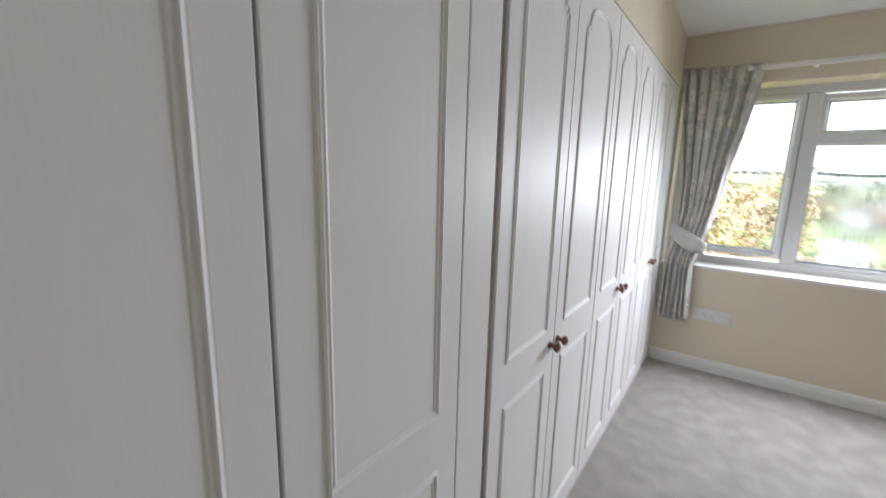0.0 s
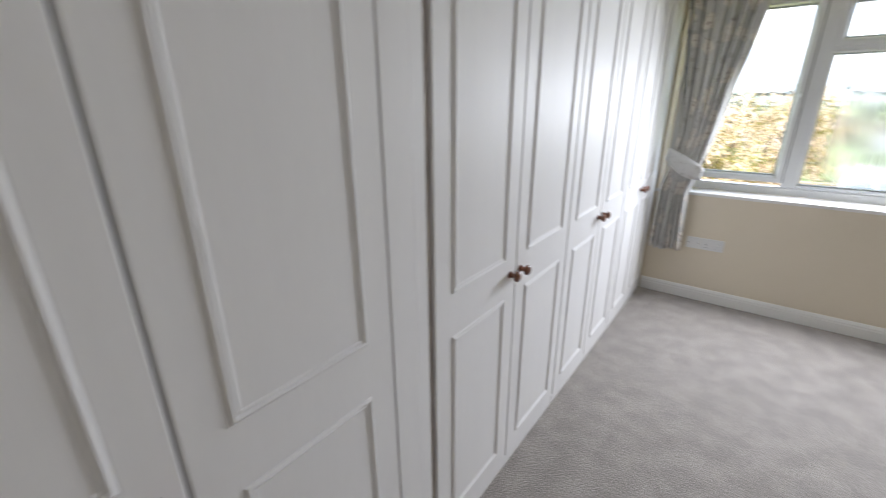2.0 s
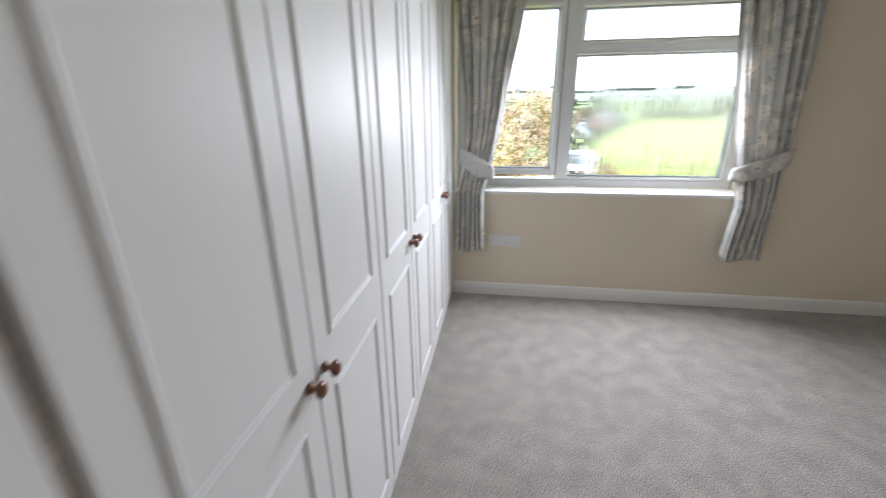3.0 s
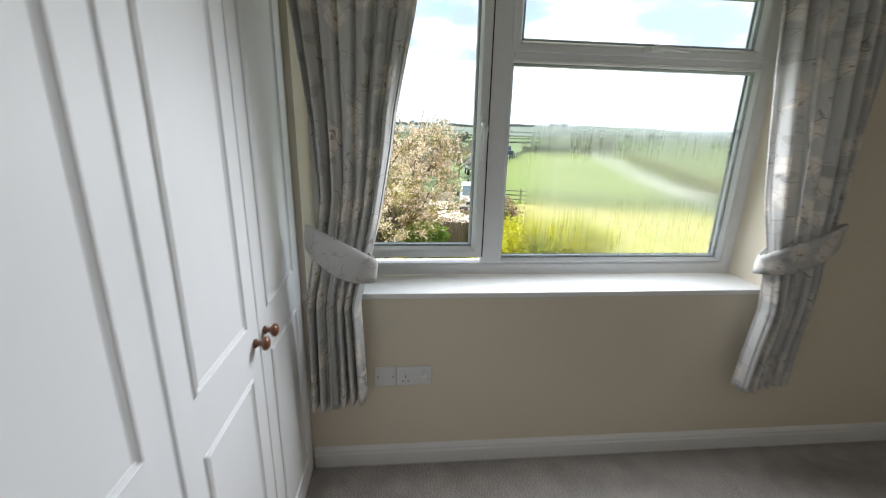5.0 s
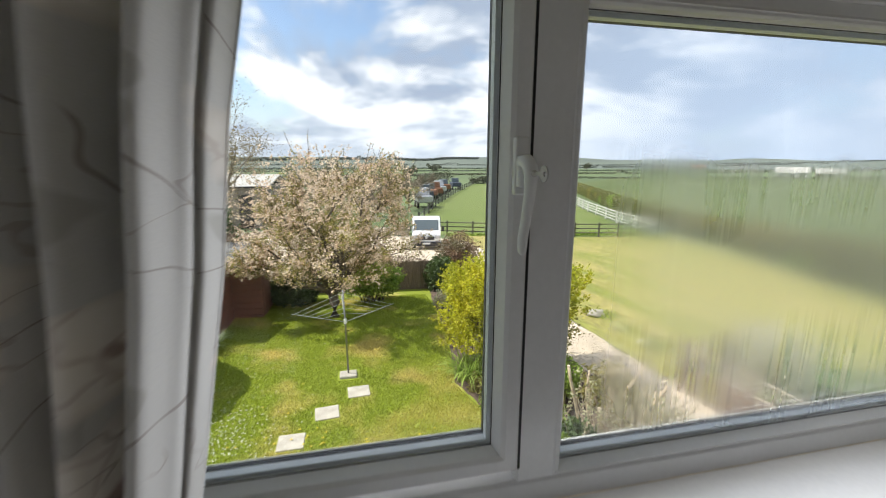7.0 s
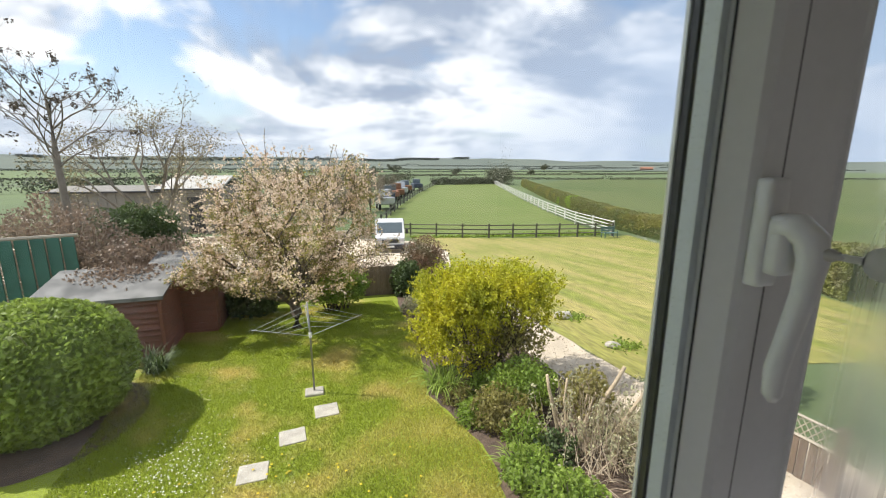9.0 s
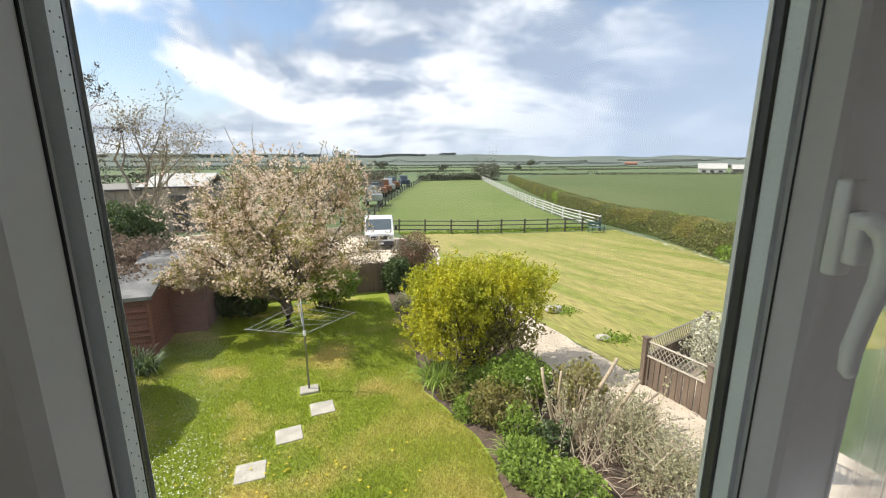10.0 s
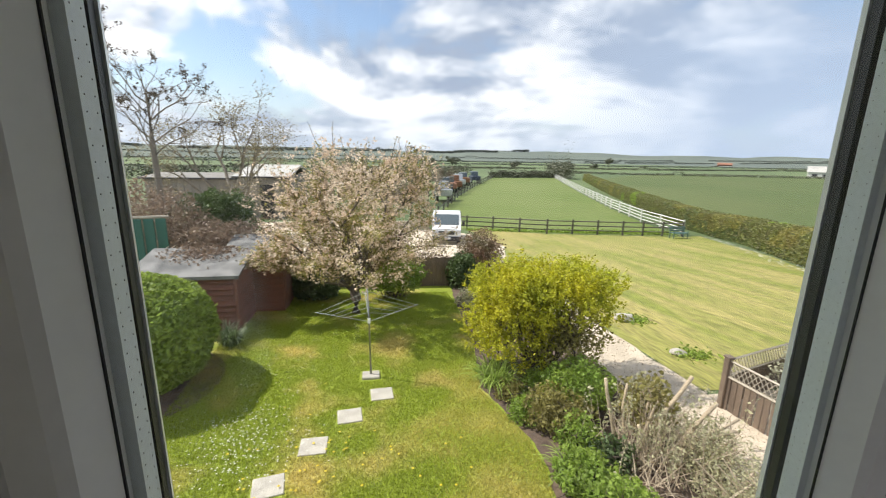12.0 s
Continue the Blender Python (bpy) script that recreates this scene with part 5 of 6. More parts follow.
for k in range(36):
    x = -2.2 + k * 0.152
    b = at(x, 18.45)
    part("board", box((x, 18.43, b.z - 0.05), (x + 0.142, 18.455, b.z + 1.12 + 0.015 * math.sin(k * 2.7)), 0.004), M_FENCE, back)
for z in (0.3, 0.9):
    part("rail", tube([at(-2.2, 18.48, z), at(3.25, 18.48, z)], 0.035, 4), M_FENCE, back)

tf = thing("trellis_fence", at(6.4, 8.8), "brown board fence topped with a pale trellis strip", "fence")


def trellis_run(p0, p1, tall, board_h, first_post=False):
    p0, p1 = Vector((*p0, 0)), Vector((*p1, 0))
    d = (p1 - p0)
    n = max(2, int(d.length / 0.105))
    side = Vector((-d.y, d.x, 0)).normalized()
    rz = math.atan2(d.y, d.x)
    for k in range(n):
        c = p0 + d * ((k + 0.5) / n)
        g = land(c.x, c.y)
        bm = box((-0.047, -0.010, 0), (0.047, 0.010, board_h + 0.02), 0.003)
        bmesh.ops.transform(bm, matrix=pose(c.x, c.y, g + 0.0, 0, 0, math.degrees(rz)) @ Matrix.Translation((0, 0.012 if k % 2 else 0, 0)), verts=bm.verts[:])
        part("board", bm, M_FENCE, tf)
    m = int(d.length / 0.085)
    lo, hi = board_h + 0.045, tall - 0.03
    for k in range(m):
        for sgn in (1, -1):
            a = p0 + d * (k / m)
            b = p0 + d * (min(m, max(0, k + sgn * 2)) / m)
            part("lattice_slat", tube([Vector((a.x, a.y, land(a.x, a.y) + lo)) + side * 0.006 * sgn, Vector((b.x, b.y, land(b.x, b.y) + hi)) + side * 0.006 * sgn], 0.0075, 4), M_PALE, tf)
    for z, r in ((lo - 0.015, 0.026), (hi + 0.015, 0.022)):
        part("rail", tube([Vector((p.x, p.y, land(p.x, p.y) + z)) for p in (p0, p1)], r, 4), M_PALE, tf)
    for p in ((p0, p1) if first_post else (p1,)):
        g = land(p.x, p.y)
        part("post", box((p.x - 0.05, p.y - 0.05, g - 0.05), (p.x + 0.05, p.y + 0.05, g + tall + 0.03), 0.006), M_FENCE, tf)
        part("post_cap", box((p.x - 0.065, p.y - 0.065, g + tall + 0.031), (p.x + 0.065, p.y + 0.065, g + tall + 0.06), 0.006), M_FENCE, tf)


trellis_run((6.33, 9.34), (6.48, 8.12), 0.94, 0.60, True)
trellis_run((6.48, 8.12), (6.62, 6.6), 0.94, 0.60)
trellis_run((6.33, 9.34), (8.9, 10.1), 0.94, 0.60)

for x, y, s in ((7.55, 14.0, 0.24), (7.3, 11.55, 0.16)):
    rock = thing("lawn_stone", at(x, y), "rough grey stone at the lawn's edge", "stone", "lawn edge stones")
    bm = bmesh.new()
    bmesh.ops.create_icosphere(bm, subdivisions=3, radius=s)
    for v in bm.verts:
        v.co = Vector((v.co.x * 1.3, v.co.y, v.co.z * 0.6)) * (1 + 0.35 * noise.noise(v.co * 6)) + at(x, y, s * 0.25)
    part("rock", bm, M_SLAB, rock, "", True)
    leaves("weeds", [(x + RNG.normal(0.25, 0.22), y + RNG.normal(-0.15, 0.15), land(x, y) + abs(RNG.normal(0, 0.07))) for _ in range(260)], 0.06, L_FRESH, rock, "weeds round the stone")
plank = thing("wooden_edging", at(-1.9, 17.7), "weathered pale plank lying at the lawn's edge", "plank")
part("plank", box((-2.3, 17.66, land(-1.9, 17.7) + 0.02), (-1.5, 17.80, land(-1.9, 17.7) + 0.09), 0.008), M_PALE, plank)

# lawn: short blades, daisies, dandelions
n = 330000
gx, gy = RNG.uniform(-3.2, 2.85, n), 6.3 + 11.2 * RNG.random(n) ** 1.5
edge = np.interp(gy, [p[1] for p in BED[::-1]], [p[0] for p in BED[::-1]])
stay = gx < edge - 0.03
for sx, sy in ((-0.66, 9.33), (-0.16, 10.0), (0.385, 10.58), (-1.14, 8.62), (-1.6, 7.9), (0.19, 11.26)):
    stay &= ~((abs(gx - sx) < 0.22) & (abs(gy - sy) < 0.21))
gx, gy = gx[stay], gy[stay]
n = len(gx)
gz = np.array([land(x, y) for x, y in zip(gx, gy)]) + 0.018
ga, gh = RNG.uniform(0, math.tau, n), RNG.uniform(0.020, 0.050, n)
blade = np.empty((n, 3, 3))
for i, sgn in ((0, -1), (1, 1)):
    blade[:, i] = np.stack((gx + sgn * np.cos(ga) * 0.0055, gy + sgn * np.sin(ga) * 0.0055, gz), 1)
blade[:, 2] = np.stack((gx + RNG.normal(0, 0.020, n), gy + RNG.normal(0, 0.020, n), gz + gh), 1)
dry = np.array([noise.noise(Vector((x * 0.9, y * 0.9, 4.0))) for x, y in zip(gx, gy)])
dry = (gx - 0.75) * 0.9 + (9.6 - gy) * 0.35 + dry * 1.1 > RNG.normal(0.55, 0.25, n)
straw_tone = leaf_mat("dry_grass_blade", (0.560, 0.490, 0.130), (0.420, 0.430, 0.060), island=0.45, thin=0.5)
grass_tone = leaf_mat("grass_blade", (0.310, 0.375, 0.030), (0.600, 0.505, 0.150), island=0.55, thin=0.55, patch=0.75)
for tone, some, what in ((grass_tone, blade[~dry], "short green lawn grass blades"), (straw_tone, blade[dry], "short dry yellowish lawn grass blades")):
    tagged(raw_part("grass", some.reshape(-1, 3).tolist(), np.arange(len(some) * 3).reshape(-1, 3).tolist(), tone), what, "grass", kind="stuff")


def flowers(name, spots, size, material, label):
    """Small open flowers: eight-petalled discs on the grass."""
    verts, faces = [], []
    for x, y in spots:
        g = land(x, y) + 0.05 + RNG.uniform(0, 0.02)
        i = len(verts)
        verts.append((x, y, g + size * 0.25))
        for k in range(10):
            r = size * (1.0 if k % 2 else 0.7)
            verts.append((x + r * math.cos(k * 0.628), y + r * math.sin(k * 0.628), g))
        faces += [(i, i + 1 + k, i + 1 + (k + 1) % 10) for k in range(10)]
    tagged(raw_part(name, verts, faces, material), label, "flowers", kind="stuff")


flowers("daisies", [(RNG.normal(-1.75, 0.45), RNG.normal(9.5, 0.5)) for _ in range(380)] + [(RNG.normal(-1.7, 0.6), RNG.uniform(10, 13.2)) for _ in range(110)], 0.012, L_WHITE, "white daisies scattered in the lawn")
flowers("dandelions", [(RNG.normal(-0.6, 0.6), RNG.normal(9.0, 0.6)) for _ in range(46)] + [(RNG.uniform(-0.8, 1.6), RNG.uniform(7.5, 9.2)) for _ in range(26)], 0.022, L_DANDELION, "yellow dandelions scattered in the lawn")
leaves("gravel_stones", [(x, y, land(x, y) + 0.02) for x, y in zip(RNG.uniform(5.1, 6.5, 4200), RNG.uniform(6.5, 20, 4200))], 0.03, M_GRAVEL, None, "loose pale gravel stones on the drive", stretch=1.1)
tagged(bpy.data.objects["gravel_stones"], "loose pale gravel stones on the drive", "gravel", kind="stuff")

# bare tree with seed clusters
bt = thing("bare_tree", at(-7.3, 20.3), "slender bare tree with dark seed clusters", "tree")
rng = random.Random(14)
bm, tips = bmesh.new(), []
o = at(-7.3, 20.3, -0.1)
add_tube(bm, [o, o + Vector((0.0, 0, 2.6)), o + Vector((-0.05, 0, 5.0)), o + Vector((-0.02, 0, 6.6))], [0.15, 0.12, 0.10, 0.07], 8)
for k in range(13):
    a = k * 2.4
    h = 4.6 + 0.15 * k
    branch(bm, o + Vector((-0.04, 0, h)), (math.cos(a), math.sin(a) * 0.8, rng.uniform(0.6, 1.6)), rng.uniform(1.3, 1.8), 0.030, 3, rng, tips, 0.42, 0.0, 4, (2, 4), 0.62)
part("trunk", bm, M_ASH, bt, "", True)
tw = [t_ + Vector((rng.gauss(0, 0.05), rng.gauss(0, 0.05), rng.gauss(-0.06, 0.06))) for t_ in rng.sample(tips, min(150, len(tips))) for _ in range(11)]
leaves("seed_clusters", tw, 0.055, M_BARK, bt, "hanging dark seed clusters")


def far_tree(name, x, y, h, spread, seed, material, n, label, size=0.14, bark=None, forks=2):
    rng = random.Random(seed)
    ob = thing(name, at(x, y), label, "tree")
    bm, tips = bmesh.new(), []
    o = at(x, y, -0.1)
    add_tube(bm, [o, o + Vector((0, 0, h * 0.2)), o + Vector((0.05, 0, h * 0.4))], [h * 0.028, h * 0.022, h * 0.016], 6)
    for k in range(8):
        a = k * 2.4
        branch(bm, o + Vector((0, 0, h * rng.uniform(0.15, 0.4))), (math.cos(a) * spread, math.sin(a) * spread, rng.uniform(0.5, 1.3)), h * 0.30, h * 0.012, forks, rng, tips, 0.5, 0, 4, (2, 3), 0.7)
    part("trunk", bm, bark or M_BARK, ob, "", True)
    tw = [t_ + Vector((rng.gauss(0, h * 0.03), rng.gauss(0, h * 0.03), rng.gauss(0, h * 0.03))) for t_ in tips for _ in range(max(1, n // len(tips)))]
    leaves("crown", tw, size, material, ob)
    return ob


far_tree("olive_leaved_tree", -7.1, 27.5, 8.6, 0.75, 71, L_TWIG, 9000, "small spreading tree with sparse olive young leaves", 0.055, M_ASH, 3)
far_tree("bare_twiggy_tree", -9.5, 23.5, 4.6, 0.9, 72, L_BROWN, 2600, "bare twiggy small tree beside the panel", 0.08, M_PALEBARK)
for x, y, h, sd in ((1.5, 40, 5.8, 73), (4.2, 46, 5.6, 74), (7.6, 58, 6.2, 75), (-3.5, 44, 6.4, 76), (11.5, 72, 5.6, 78), (-1.0, 52, 7.0, 79), (3.0, 60, 6.8, 80)):
    far_tree("bare_hedgerow_tree", x, y, h, 0.8, sd, L_HEDGEROW, 4500, "brown-grey hedgerow tree just coming into leaf", 0.085)

# ---- yard, fences and fields beyond ----


def vehicle_wheel(parent, c, r, w):
    wheel = part("wheel", lathe(((-w / 2, r * 0.6), (-w / 2, r * 0.95), (-w / 2 + 0.03, r), (w / 2 - 0.03, r), (w / 2, r * 0.95), (w / 2, r * 0.6)), c, (1, 0, 0), 18), M_TYRE, parent, "black tyre", True)
    part("rim", lathe(((-w / 2 - 0.004, 0.02), (-w / 2 - 0.004, r * 0.58), (w / 2 + 0.004, r * 0.58), (w / 2 + 0.004, 0.02)), c, (1, 0, 0), 14), M_LAMP, wheel)


def extrude_profile(profile, xa, xb, bevel):
    """A body drawn as a (y, z) outline and extruded across its width, edges rounded."""
    bm = bmesh.new()
    a = [bm.verts.new((xa, y, z)) for y, z in profile]
    b = [bm.verts.new((xb, y, z)) for y, z in profile]
    n = len(profile)
    bm.faces.new(a)
    bm.faces.new(b[::-1])
    for k in range(n):
        bm.faces.new((a[k], b[k], b[(k + 1) % n], a[(k + 1) % n]))
    bmesh.ops.bevel(bm, geom=bm.edges[:], offset=bevel, segments=2, affect="EDGES", profile=0.6)
    return bm


van = thing("pickup_van", (4.95, 29.3, -4.12), "white pickup van with dark windscreen, parked facing the house", "van")
V = Matrix.Translation((4.95, 29.3, -4.12)) @ Matrix.Rotation(radians(-10), 4, "Z")


def van_part(name, bm, material, parent, label="", smooth=False):
    bmesh.ops.transform(bm, matrix=V, verts=bm.verts[:])
    return part(name, bm, material, parent, label, smooth)


body = van_part("cab", extrude_profile([(0.0, 0.35), (-0.06, 0.75), (0.05, 1.02), (0.42, 1.22), (1.05, 1.93), (1.25, 1.98), (2.3, 1.98), (2.35, 0.4)], -0.93, 0.93, 0.07), M_VAN, van)
van_part("windscreen", box((-0.80, -0.01, 0), (0.80, 0.012, 0.80), 0.01, Matrix.Translation((0, 0.445, 1.27)) @ Matrix.Rotation(radians(-41.5), 4, "X")), M_SCREEN, body)
van_part("grille", box((-0.52, -0.085, 0.70), (0.52, -0.03, 0.93), 0.02), M_VANDARK, body)
van_part("badge", lathe(((0, 0.09), (0.015, 0.085), (0.016, 0.001)), (0, -0.075, 0.86), (0, -1, 0), 14), M_LAMP, body)
van_part("bumper", box((-0.95, -0.16, 0.30), (0.95, 0.05, 0.58), 0.05), M_VANDARK, body)
van_part("number_plate", box((-0.27, -0.175, 0.42), (0.27, -0.162, 0.54), 0.003), M_VAN, body)
van_part("bonnet_line", box((-0.7, 0.0, 1.015), (0.7, 0.02, 1.03), 0.003), M_VANDARK, body)
for s in (-1, 1):
    van_part("headlight", box((s * 0.74 - 0.17, -0.055, 0.74), (s * 0.74 + 0.17, 0.06, 1.0), 0.04), M_LAMP, body)
    van_part("side_window", box((s * 0.935 - 0.006, 0.95, 1.28), (s * 0.935 + 0.006, 2.05, 1.80), 0.004), M_SCREEN, body)
    van_part("mirror", box((s * 1.10 - 0.09, 0.55, 1.18), (s * 1.10 + 0.09, 0.68, 1.50), 0.03), M_VANDARK, body)
    van_part("drop_side", box((s * 1.0 - 0.02, 2.45, 0.95), (s * 1.0 + 0.02, 5.0, 1.35), 0.01), M_VAN, van)
    for y in (0.75, 4.2):
        bm = lathe(((-0.11, 0.2), (-0.11, 0.32), (-0.08, 0.34), (0.08, 0.34), (0.11, 0.32), (0.11, 0.2)), (s * 0.82, y, 0.34), (1, 0, 0), 18)
        w = van_part("wheel", bm, M_TYRE, van, "", True)
        van_part("rim", lathe(((-0.114, 0.02), (-0.114, 0.19), (0.114, 0.19), (0.114, 0.02)), (s * 0.82, y, 0.34), (1, 0, 0), 12), M_LAMP, w)
van_part("load_bed", box((-1.0, 2.42, 0.80), (1.0, 5.05, 0.95), 0.02), M_VANDARK, van)
van_part("headboard", box((-1.0, 2.40, 0.95), (1.0, 2.46, 1.90), 0.02), M_VANDARK, van)


def post_and_rail(name, pts, gap, height, rails, mat_, label, post_r=0.06, rail_r=0.045):
    ob = thing(name, at(*pts[0]), label, "fence")
    for (xa, ya), (xb, yb) in zip(pts, pts[1:]):
        L = math.hypot(xb - xa, yb - ya)
        n = max(1, round(L / gap))
        for k in range(n + (1 if (xb, yb) == pts[-1] else 0)):
            x, y = xa + (xb - xa) * k / n, ya + (yb - ya) * k / n
            g = land(x, y)
            part("post", box((x - post_r, y - post_r, g - 0.1), (x + post_r, y + post_r, g + height + 0.08), 0.01), mat_, ob)
        for z in rails:
            bm = bmesh.new()
            for k in range(n):
                f0, f1 = k / n, (k + 1) / n
                a = at(xa + (xb - xa) * f0, ya + (yb - ya) * f0, z)
                b = at(xa + (xb - xa) * f1, ya + (yb - ya) * f1, z)
                add_tube(bm, [a, b], rail_r, 4)
            part("rail", bm, mat_, ob)
    return ob


post_and_rail("paddock_fence", [(6.3, 38.2), (8.2, 37.5), (14.3, 34.9), (20.5, 34.0), (25.6, 33.5)], 2.0, 1.15, (0.35, 0.72, 1.08), M_RAIL, "weathered wooden post-and-rail fence across the field")
post_and_rail("white_fence", [(26.0, 33.9), (27.2, 41.2), (30.2, 51.6), (38.1, 74.5), (56.5, 125.5)], 3.2, 1.25, (0.30, 0.60, 0.90, 1.20), M_WFENCE, "long white post-and-rail fence beside the hedge", 0.06, 0.05)
post_and_rail("track_fence", [(7.0, 45.5), (13.2, 65.6), (21.5, 88.2), (36.5, 125.5)], 4.0, 1.1, (0.4, 0.9), M_RAIL, "dark fence along the farm track", 0.08, 0.06)

bench = thing("garden_bench", at(24.4, 32.4), "small weathered teal garden bench near the fence", "bench")
b0 = at(24.4, 32.4)
for k in range(4):
    part("seat_slat", box((b0.x - 0.7, b0.y - 0.25 + k * 0.13, b0.z + 0.43), (b0.x + 0.7, b0.y - 0.14 + k * 0.13, b0.z + 0.46), 0.006), M_TEAL, bench)
for k in range(3):
    part("back_slat", box((b0.x - 0.7, b0.y + 0.26, b0.z + 0.55 + k * 0.14), (b0.x + 0.7, b0.y + 0.29, b0.z + 0.65 + k * 0.14), 0.006), M_TEAL, bench)
for sx in (-0.62, 0.62):
    part("leg", box((b0.x + sx - 0.03, b0.y - 0.24, b0.z - 0.02), (b0.x + sx + 0.03, b0.y - 0.18, b0.z + 0.62), 0.006), M_TEAL, bench)
    part("leg", box((b0.x + sx - 0.03, b0.y + 0.22, b0.z - 0.02), (b0.x + sx + 0.03, b0.y + 0.28, b0.z + 0.95), 0.006), M_TEAL, bench)


def hedge(name, pts, width, heights, n, size, seed, label, mats=(L_HEDGE,)):
    """A clipped hedge along a line: an inner mass coloured dark as inner shade, and leaves all over it."""
    rng = random.Random(seed)
    ob = thing(name, at(*pts[len(pts) // 2]), label, "hedge")
    lens = [math.hypot(b[0] - a[0], b[1] - a[1]) for a, b in zip(pts, pts[1:])]
    total = sum(lens)

    def point(s):
        for (a, b), L in zip(zip(pts, pts[1:]), lens):
            if s <= L or (a, b) == (pts[-2], pts[-1]):
                f = min(1, s / L)
                return Vector((a[0] + (b[0] - a[0]) * f, a[1] + (b[1] - a[1]) * f, 0)), Vector((-(b[1] - a[1]), b[0] - a[0], 0)).normalized()
            s -= L

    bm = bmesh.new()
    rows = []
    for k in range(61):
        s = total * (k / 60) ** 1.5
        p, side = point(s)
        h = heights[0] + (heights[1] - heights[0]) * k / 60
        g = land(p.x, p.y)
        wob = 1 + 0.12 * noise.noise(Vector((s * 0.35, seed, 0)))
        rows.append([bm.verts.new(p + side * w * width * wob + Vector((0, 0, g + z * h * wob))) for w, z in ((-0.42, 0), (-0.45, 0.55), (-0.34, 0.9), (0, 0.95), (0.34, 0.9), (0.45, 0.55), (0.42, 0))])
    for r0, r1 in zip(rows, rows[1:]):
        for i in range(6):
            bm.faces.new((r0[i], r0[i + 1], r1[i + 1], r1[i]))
    part("shaded_inner_growth", bm, L_DARK, ob)
    per = len(mats)
    sets = [[] for _ in mats]
    while sum(map(len, sets)) < n:
        f = rng.random() ** 1.9
        s = total * f
        p, side = point(s)
        h = (heights[0] + (heights[1] - heights[0]) * f ** 0.67) * (1 + 0.12 * noise.noise(Vector((s * 0.35, seed, 0))) + 0.06 * noise.noise(Vector((s * 1.7, seed, 3))))
        a = rng.uniform(0, math.pi)
        w = math.copysign(abs(math.cos(a)) ** 0.5, math.cos(a)) * 0.5 * width * rng.uniform(0.92, 1.08)
        z = math.sin(a) ** 0.5 * h * rng.uniform(0.92, 1.06) if rng.random() < 0.6 else rng.uniform(0.02, 1) * h
        if z < 0.85 * h and abs(w) < 0.44 * width:
            w = math.copysign(0.48 * width, w)
        q = p + side * w
        k = int(per * (0.5 + 0.5 * noise.noise(Vector((s * 0.22, seed * 3.1, z * 0.4)))) * 0.999) if per > 1 else 0
        sets[max(0, min(per - 1, k))].append((q.x, q.y, land(p.x, p.y) + z))
    for m_, pts_ in zip(mats, sets):
        if pts_:
            leaves("foliage", pts_, size, m_, ob)
    return ob


hedge("field_hedge", [(19.2, 12.5), (21.4, 17.2), (23.7, 21.2), (25.7, 24.8), (28.0, 29.5), (29.0, 33.6), (29.3, 36.5), (33.2, 47.5), (46.2, 80.0), (60.5, 114.0)], 1.7, (1.85, 1.9), 80000, 0.085, 81,
      "long clipped field hedge, partly yellow-green and partly brown", (L_OLIVE, L_HEDGE, L_FRESH))
flowers("hedge_daffodils", [(p_[0] + RNG.normal(0, 0.25), p_[1] + RNG.normal(0, 0.25)) for p_ in [(19.9 + (27.6 - 19.9) * f, 17.0 + (33.2 - 17.0) * f - 2.0 * f * (1 - f)) for f in RNG.random(260)]], 0.045, L_WHITE, "pale spring flowers along the hedge foot")
leaves("fence_weeds", [(x, 34.4 + (25.6 - x) * 0.14 + RNG.normal(0, 0.25), -4.62 + abs(RNG.normal(0, 0.12))) for x in RNG.uniform(8, 25.6, 2600)], 0.12, L_FRESH, None)
tagged(bpy.data.objects["fence_weeds"], "rough weeds along the paddock fence", "weeds", kind="stuff")

# barn and yard to the side
def farm_barn(x0, x1, y0, depth, eave, ridge, wall_m, roof_m, label, door=None):
    """A sheet-clad farm building with a low-pitched roof along its length."""
    ob = thing("farm_barn", at((x0 + x1) / 2, y0), label, "barn", "farm barns")
    part("wall", box((x0, y0, -4.8), (x1, y0 + depth, eave), 0.02), wall_m, ob)
    n = round((x1 - x0) / 0.68)
    w = (x1 - x0) / n
    for k in range(n):
        part("cladding_sheet", box((x0 + k * w + 0.01, y0 - 0.06, -4.7), (x0 + (k + 1) * w - 0.03, y0 - 0.002, eave - 0.04 - 0.05 * (k % 3)), 0.01), wall_m, ob)
    if door:
        part("doorway", box((door[0], y0 - 0.10, -4.7), (door[1], y0 - 0.062, eave - 0.7), 0.01), M_VANDARK, ob, "dark open doorway")
    half = depth / 2
    part("roof", extrude_profile([(y0 - 0.5, eave - 0.05), (y0 + half, ridge), (y0 + depth + 0.5, eave - 0.05), (y0 + depth + 0.5, eave + 0.10), (y0 + half, ridge + 0.15), (y0 - 0.5, eave + 0.10)], x0 - 0.3, x1 + 0.3, 0.02), roof_m, ob)
    part("gutter", tube([(x0 - 0.3, y0 - 0.56, eave + 0.02), (x1 + 0.3, y0 - 0.56, eave + 0.02)], 0.09, 6), M_VANDARK, ob, "dark eaves gutter")
    return ob


farm_barn(-20.5, -12.4, 46.4, 8.0, -0.95, -0.70, M_BARN, M_BARN, "weathered grey boarded farm shed with shallow roof")
farm_barn(-12.2, -7.6, 45.6, 12.0, -0.75, 0.15, M_BARN, M_BARNROOF, "grey sheet-clad barn with pale roof", (-10.2, -9.0))
wall = thing("yard_wall", at(-6.0, 40.0), "low pale rubble wall round the yard", "wall")
part("coping", box((-7.5, 38.0, -4.72), (5.0, 38.4, -3.9), 0.05), M_GRAVEL, wall)

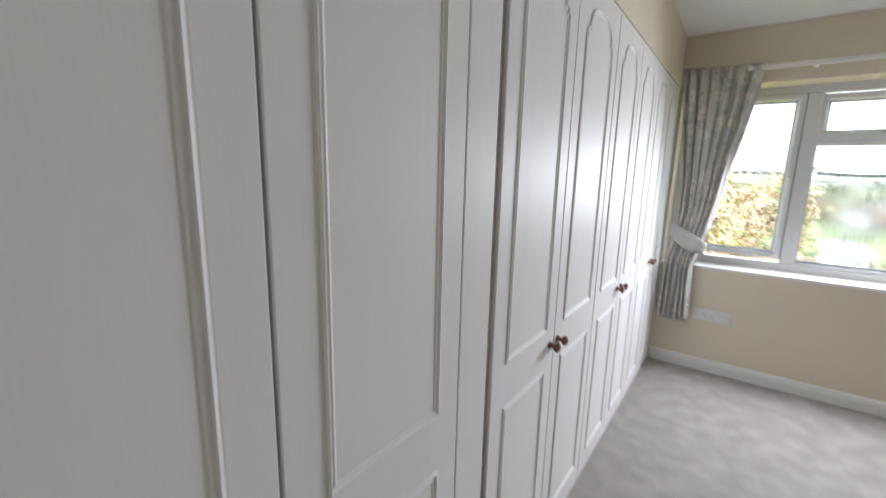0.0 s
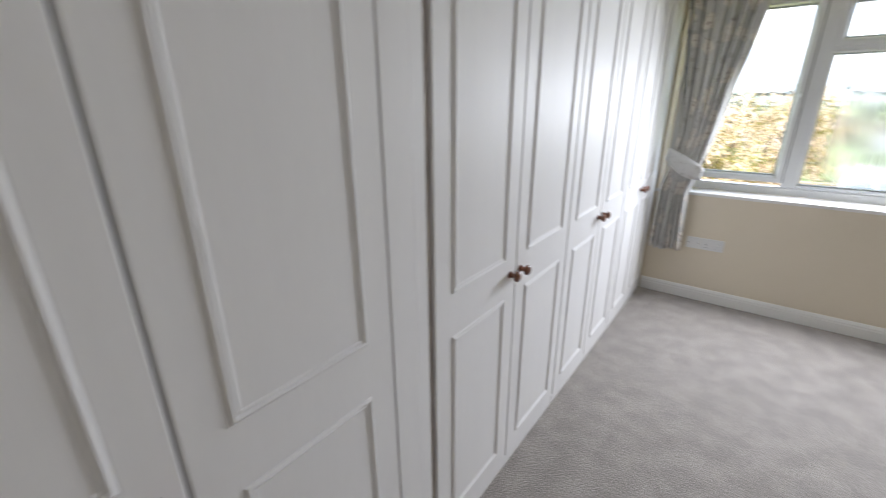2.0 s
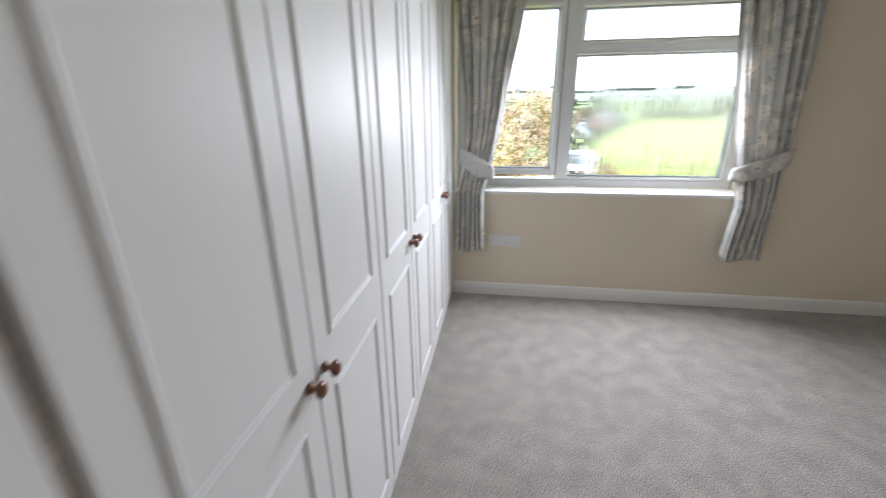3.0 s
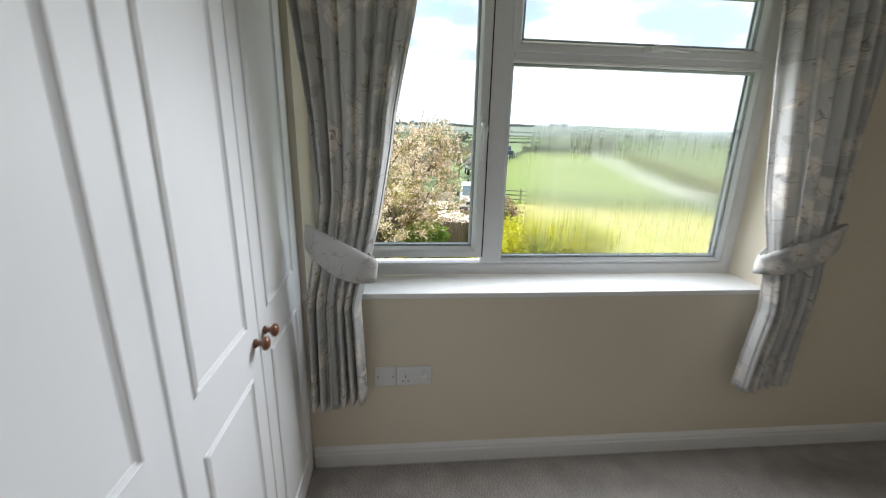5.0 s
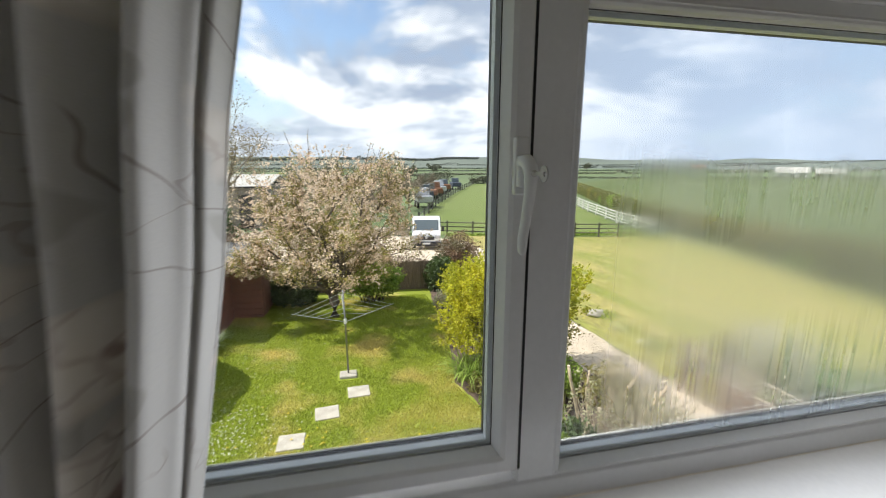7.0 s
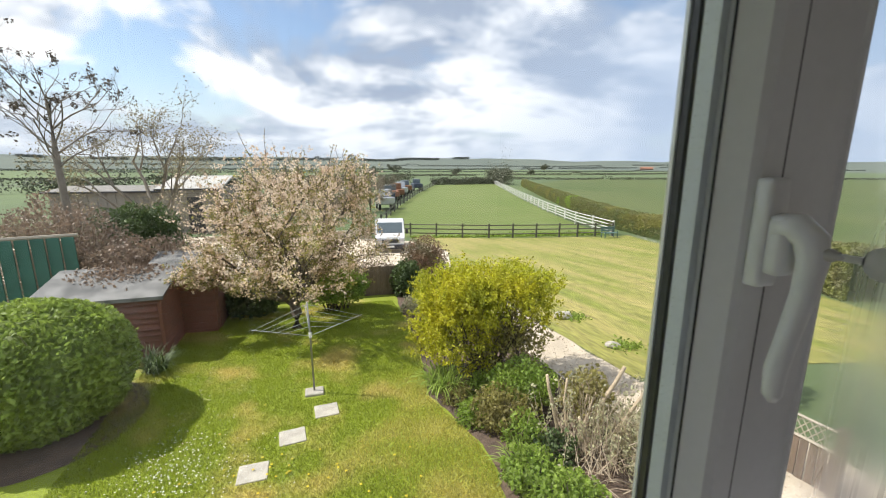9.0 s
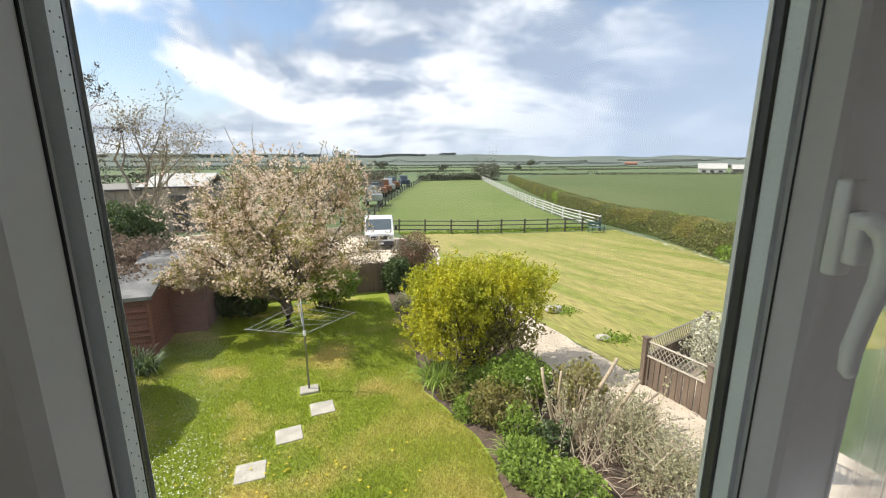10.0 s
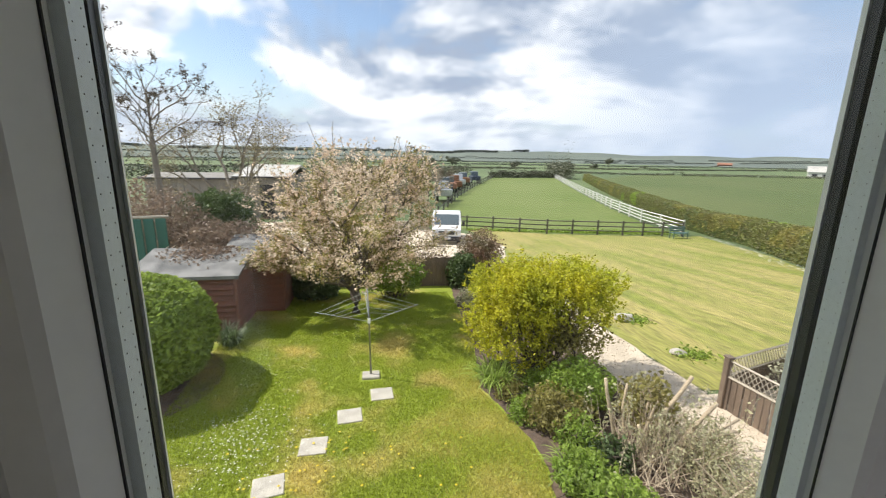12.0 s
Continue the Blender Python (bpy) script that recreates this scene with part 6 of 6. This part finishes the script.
for i, (x, y, body_mat, lab) in enumerate(((12.0, 71.0, M_BLUE, "blue farm tractor parked on the track"), (15.5, 80.0, M_ORANGE, "orange farm trailer parked on the track"), (24.5, 101.0, M_BLUE, "dark tipper truck parked on the track"), (10.2, 62.0, M_LAMP, "grey parked trailer on the track"), (13.6, 75.5, M_ROOFTILE, "red farm machine parked on the track"), (17.5, 86.0, M_LAMP, "grey flat trailer parked on the track"), (20.0, 93.0, M_ORANGE, "orange loader parked on the track"))):
    ob = thing("farm_vehicle", at(x, y), lab, "vehicle", "vehicles on the track")
    g = land(x, y)
    part("body", box((x - 1.1, y - 2.2, g + 0.75), (x + 1.1, y + 1.2, g + 1.75), 0.12), body_mat, ob)
    part("cab", extrude_profile([(y - 0.6, g + 1.76), (y - 0.4, g + 2.75), (y + 0.9, g + 2.75), (y + 1.1, g + 1.76)], x - 0.85, x + 0.85, 0.08), M_SCREEN if i % 2 == 0 else body_mat, ob)
    for sx in (-1.0, 1.0):
        for dy in (-1.5, 0.7):
            vehicle_wheel(ob, (x + sx, y + dy, g + 0.55), 0.55, 0.34)

# far hedges, woods, farms and hills


def far_z(x, y):
    """The far land: flat nearby, rising into low uneven hills."""
    r = math.hypot(x, y)
    rise = min(1.0, max(0.0, (r - 520) / 1400))
    h = 0.62 - 0.00016 * x + 0.55 * noise.noise(Vector((x * 0.0016, y * 0.0016, 2.0))) + 0.20 * noise.noise(Vector((x * 0.006, y * 0.006, 7.0)))
    return -4.7 + 46 * rise ** 1.3 * max(0.12, h)


def far_line(name, p0, p1, h, n, size, seed, label, gaps=-0.9, material=L_WOODS):
    """A hedge line with gaps, thickenings and small trees."""
    rng = random.Random(seed)
    pts = []
    while len(pts) < n:
        f = rng.random()
        if noise.noise(Vector((f * 17, seed * 1.3, 9))) < gaps:
            if rng.random() < 0.97:
                continue
        bend = 0.03 * noise.noise(Vector((f * 4, seed, 1)))
        x, y = p0[0] + (p1[0] - p0[0]) * f - (p1[1] - p0[1]) * bend, p0[1] + (p1[1] - p0[1]) * f + (p1[0] - p0[0]) * bend
        tall = h * (1 + 0.5 * noise.noise(Vector((f * 9, seed, 0))) + 4.5 * max(0, noise.noise(Vector((f * 38, seed, 5))) - 0.22))
        pts.append((x + rng.gauss(0, h * 0.3), y + rng.gauss(0, h * 0.3), far_z(x, y) + rng.random() ** 0.7 * tall))
    tagged(leaves(name, pts, size, material, None, stretch=1.2), label, "hedge", kind="stuff")


far_line("far_hedge", (36.0, 127.5), (61.0, 128.0), 1.8, 4500, 0.35, 90, "dark hedge at the paddock's far end")
far_line("far_hedge", (58.0, 120.0), (66.0, 150.0), 4.2, 6000, 0.34, 96, "cluster of field trees at the end of the hedge")
far_line("far_hedge", (62.0, 172.0), (330.0, 92.0), 0.9, 9000, 0.35, 91, "distant dark field hedge", -0.55)
far_line("far_hedge", (-120.0, 190.0), (420.0, 260.0), 1.0, 11000, 0.5, 92, "distant dark field hedge", -0.5)
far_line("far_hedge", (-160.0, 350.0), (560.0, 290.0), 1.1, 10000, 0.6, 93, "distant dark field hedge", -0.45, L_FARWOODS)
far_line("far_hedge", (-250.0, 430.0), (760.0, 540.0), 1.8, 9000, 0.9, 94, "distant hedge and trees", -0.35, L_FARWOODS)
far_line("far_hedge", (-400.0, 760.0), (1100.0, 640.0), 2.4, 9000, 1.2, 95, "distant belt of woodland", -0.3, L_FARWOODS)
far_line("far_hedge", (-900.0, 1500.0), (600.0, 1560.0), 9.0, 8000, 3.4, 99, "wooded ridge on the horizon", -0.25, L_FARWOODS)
far_line("far_hedge", (-60.0, 110.0), (30.0, 130.0), 3.0, 8000, 0.4, 97, "hedge and scrub behind the farmyard", -0.2)
for x, y, h, sd in ((100, 205, 6, 101), (118, 212, 5, 102), (66, 190, 6, 103), (180, 300, 8, 104), (20, 150, 7, 105), (44, 230, 8, 106)):
    far_tree("field_tree", x, y, h, 0.9, sd, L_WOODS, 1500, "distant round field tree", h * 0.05)
verts, faces = [], []
NA, NR = 220, 26
for i in range(NR + 1):
    r = 500 + 1500 * i / NR
    for k in range(NA + 1):
        a = radians(-80 + 160 * k / NA)
        x, y = r * math.sin(a), r * math.cos(a)
        verts.append((x, y, far_z(x, y) - (0.5 if i == 0 else 0)))
for i in range(NR):
    for k in range(NA):
        j = i * (NA + 1) + k
        faces.append((j, j + 1, j + NA + 2, j + NA + 1))
tagged(raw_part("backdrop_hills", verts, faces, L_HILLS), "low farmed hills along the horizon, coloured with haze", "hills", kind="structure")


def farm(name, x, y, w, d, h, turn, wall_m, roof_m, label):
    ob = thing(name, at(x, y), label, "building")
    bm = box((-w / 2, -d / 2, -0.2), (w / 2, d / 2, h), 0.05)
    m = Matrix.Translation(at(x, y)) @ Matrix.Rotation(radians(turn), 4, "Z")
    bmesh.ops.transform(bm, matrix=m, verts=bm.verts[:])
    part("wall", bm, wall_m, ob)
    bm = extrude_profile([(-d / 2 - 0.4, h), (0, h + d * 0.30), (d / 2 + 0.4, h), (0, h + d * 0.30 - 0.35)], -w / 2 - 0.4, w / 2 + 0.4, 0.05)
    bmesh.ops.transform(bm, matrix=m, verts=bm.verts[:])
    part("roof", bm, roof_m, ob)
    for k in range(3):
        bm = box((-w * 0.3 + k * w * 0.3 - 0.8, -d / 2 - 0.06, 0.6), (-w * 0.3 + k * w * 0.3 + 0.8, -d / 2 + 0.02, h * 0.65), 0.02)
        bmesh.ops.transform(bm, matrix=m, verts=bm.verts[:])
        part("opening", bm, M_VANDARK, ob)


farm("white_farm_building", 186, 148, 11, 8, 2.3, -50, M_WFENCE, M_BARNROOF, "far white farm building with pale gabled roof")
farm("white_farm_building", 200, 143, 9, 7, 2.0, -50, M_BARN, M_BARNROOF, "far grey farm shed with pale roof")
farm("red_roofed_farmhouse", 400, 424, 14, 7, 2.2, -40, M_ROOFTILE, M_ROOFTILE, "far farmhouse with red tiled roof")
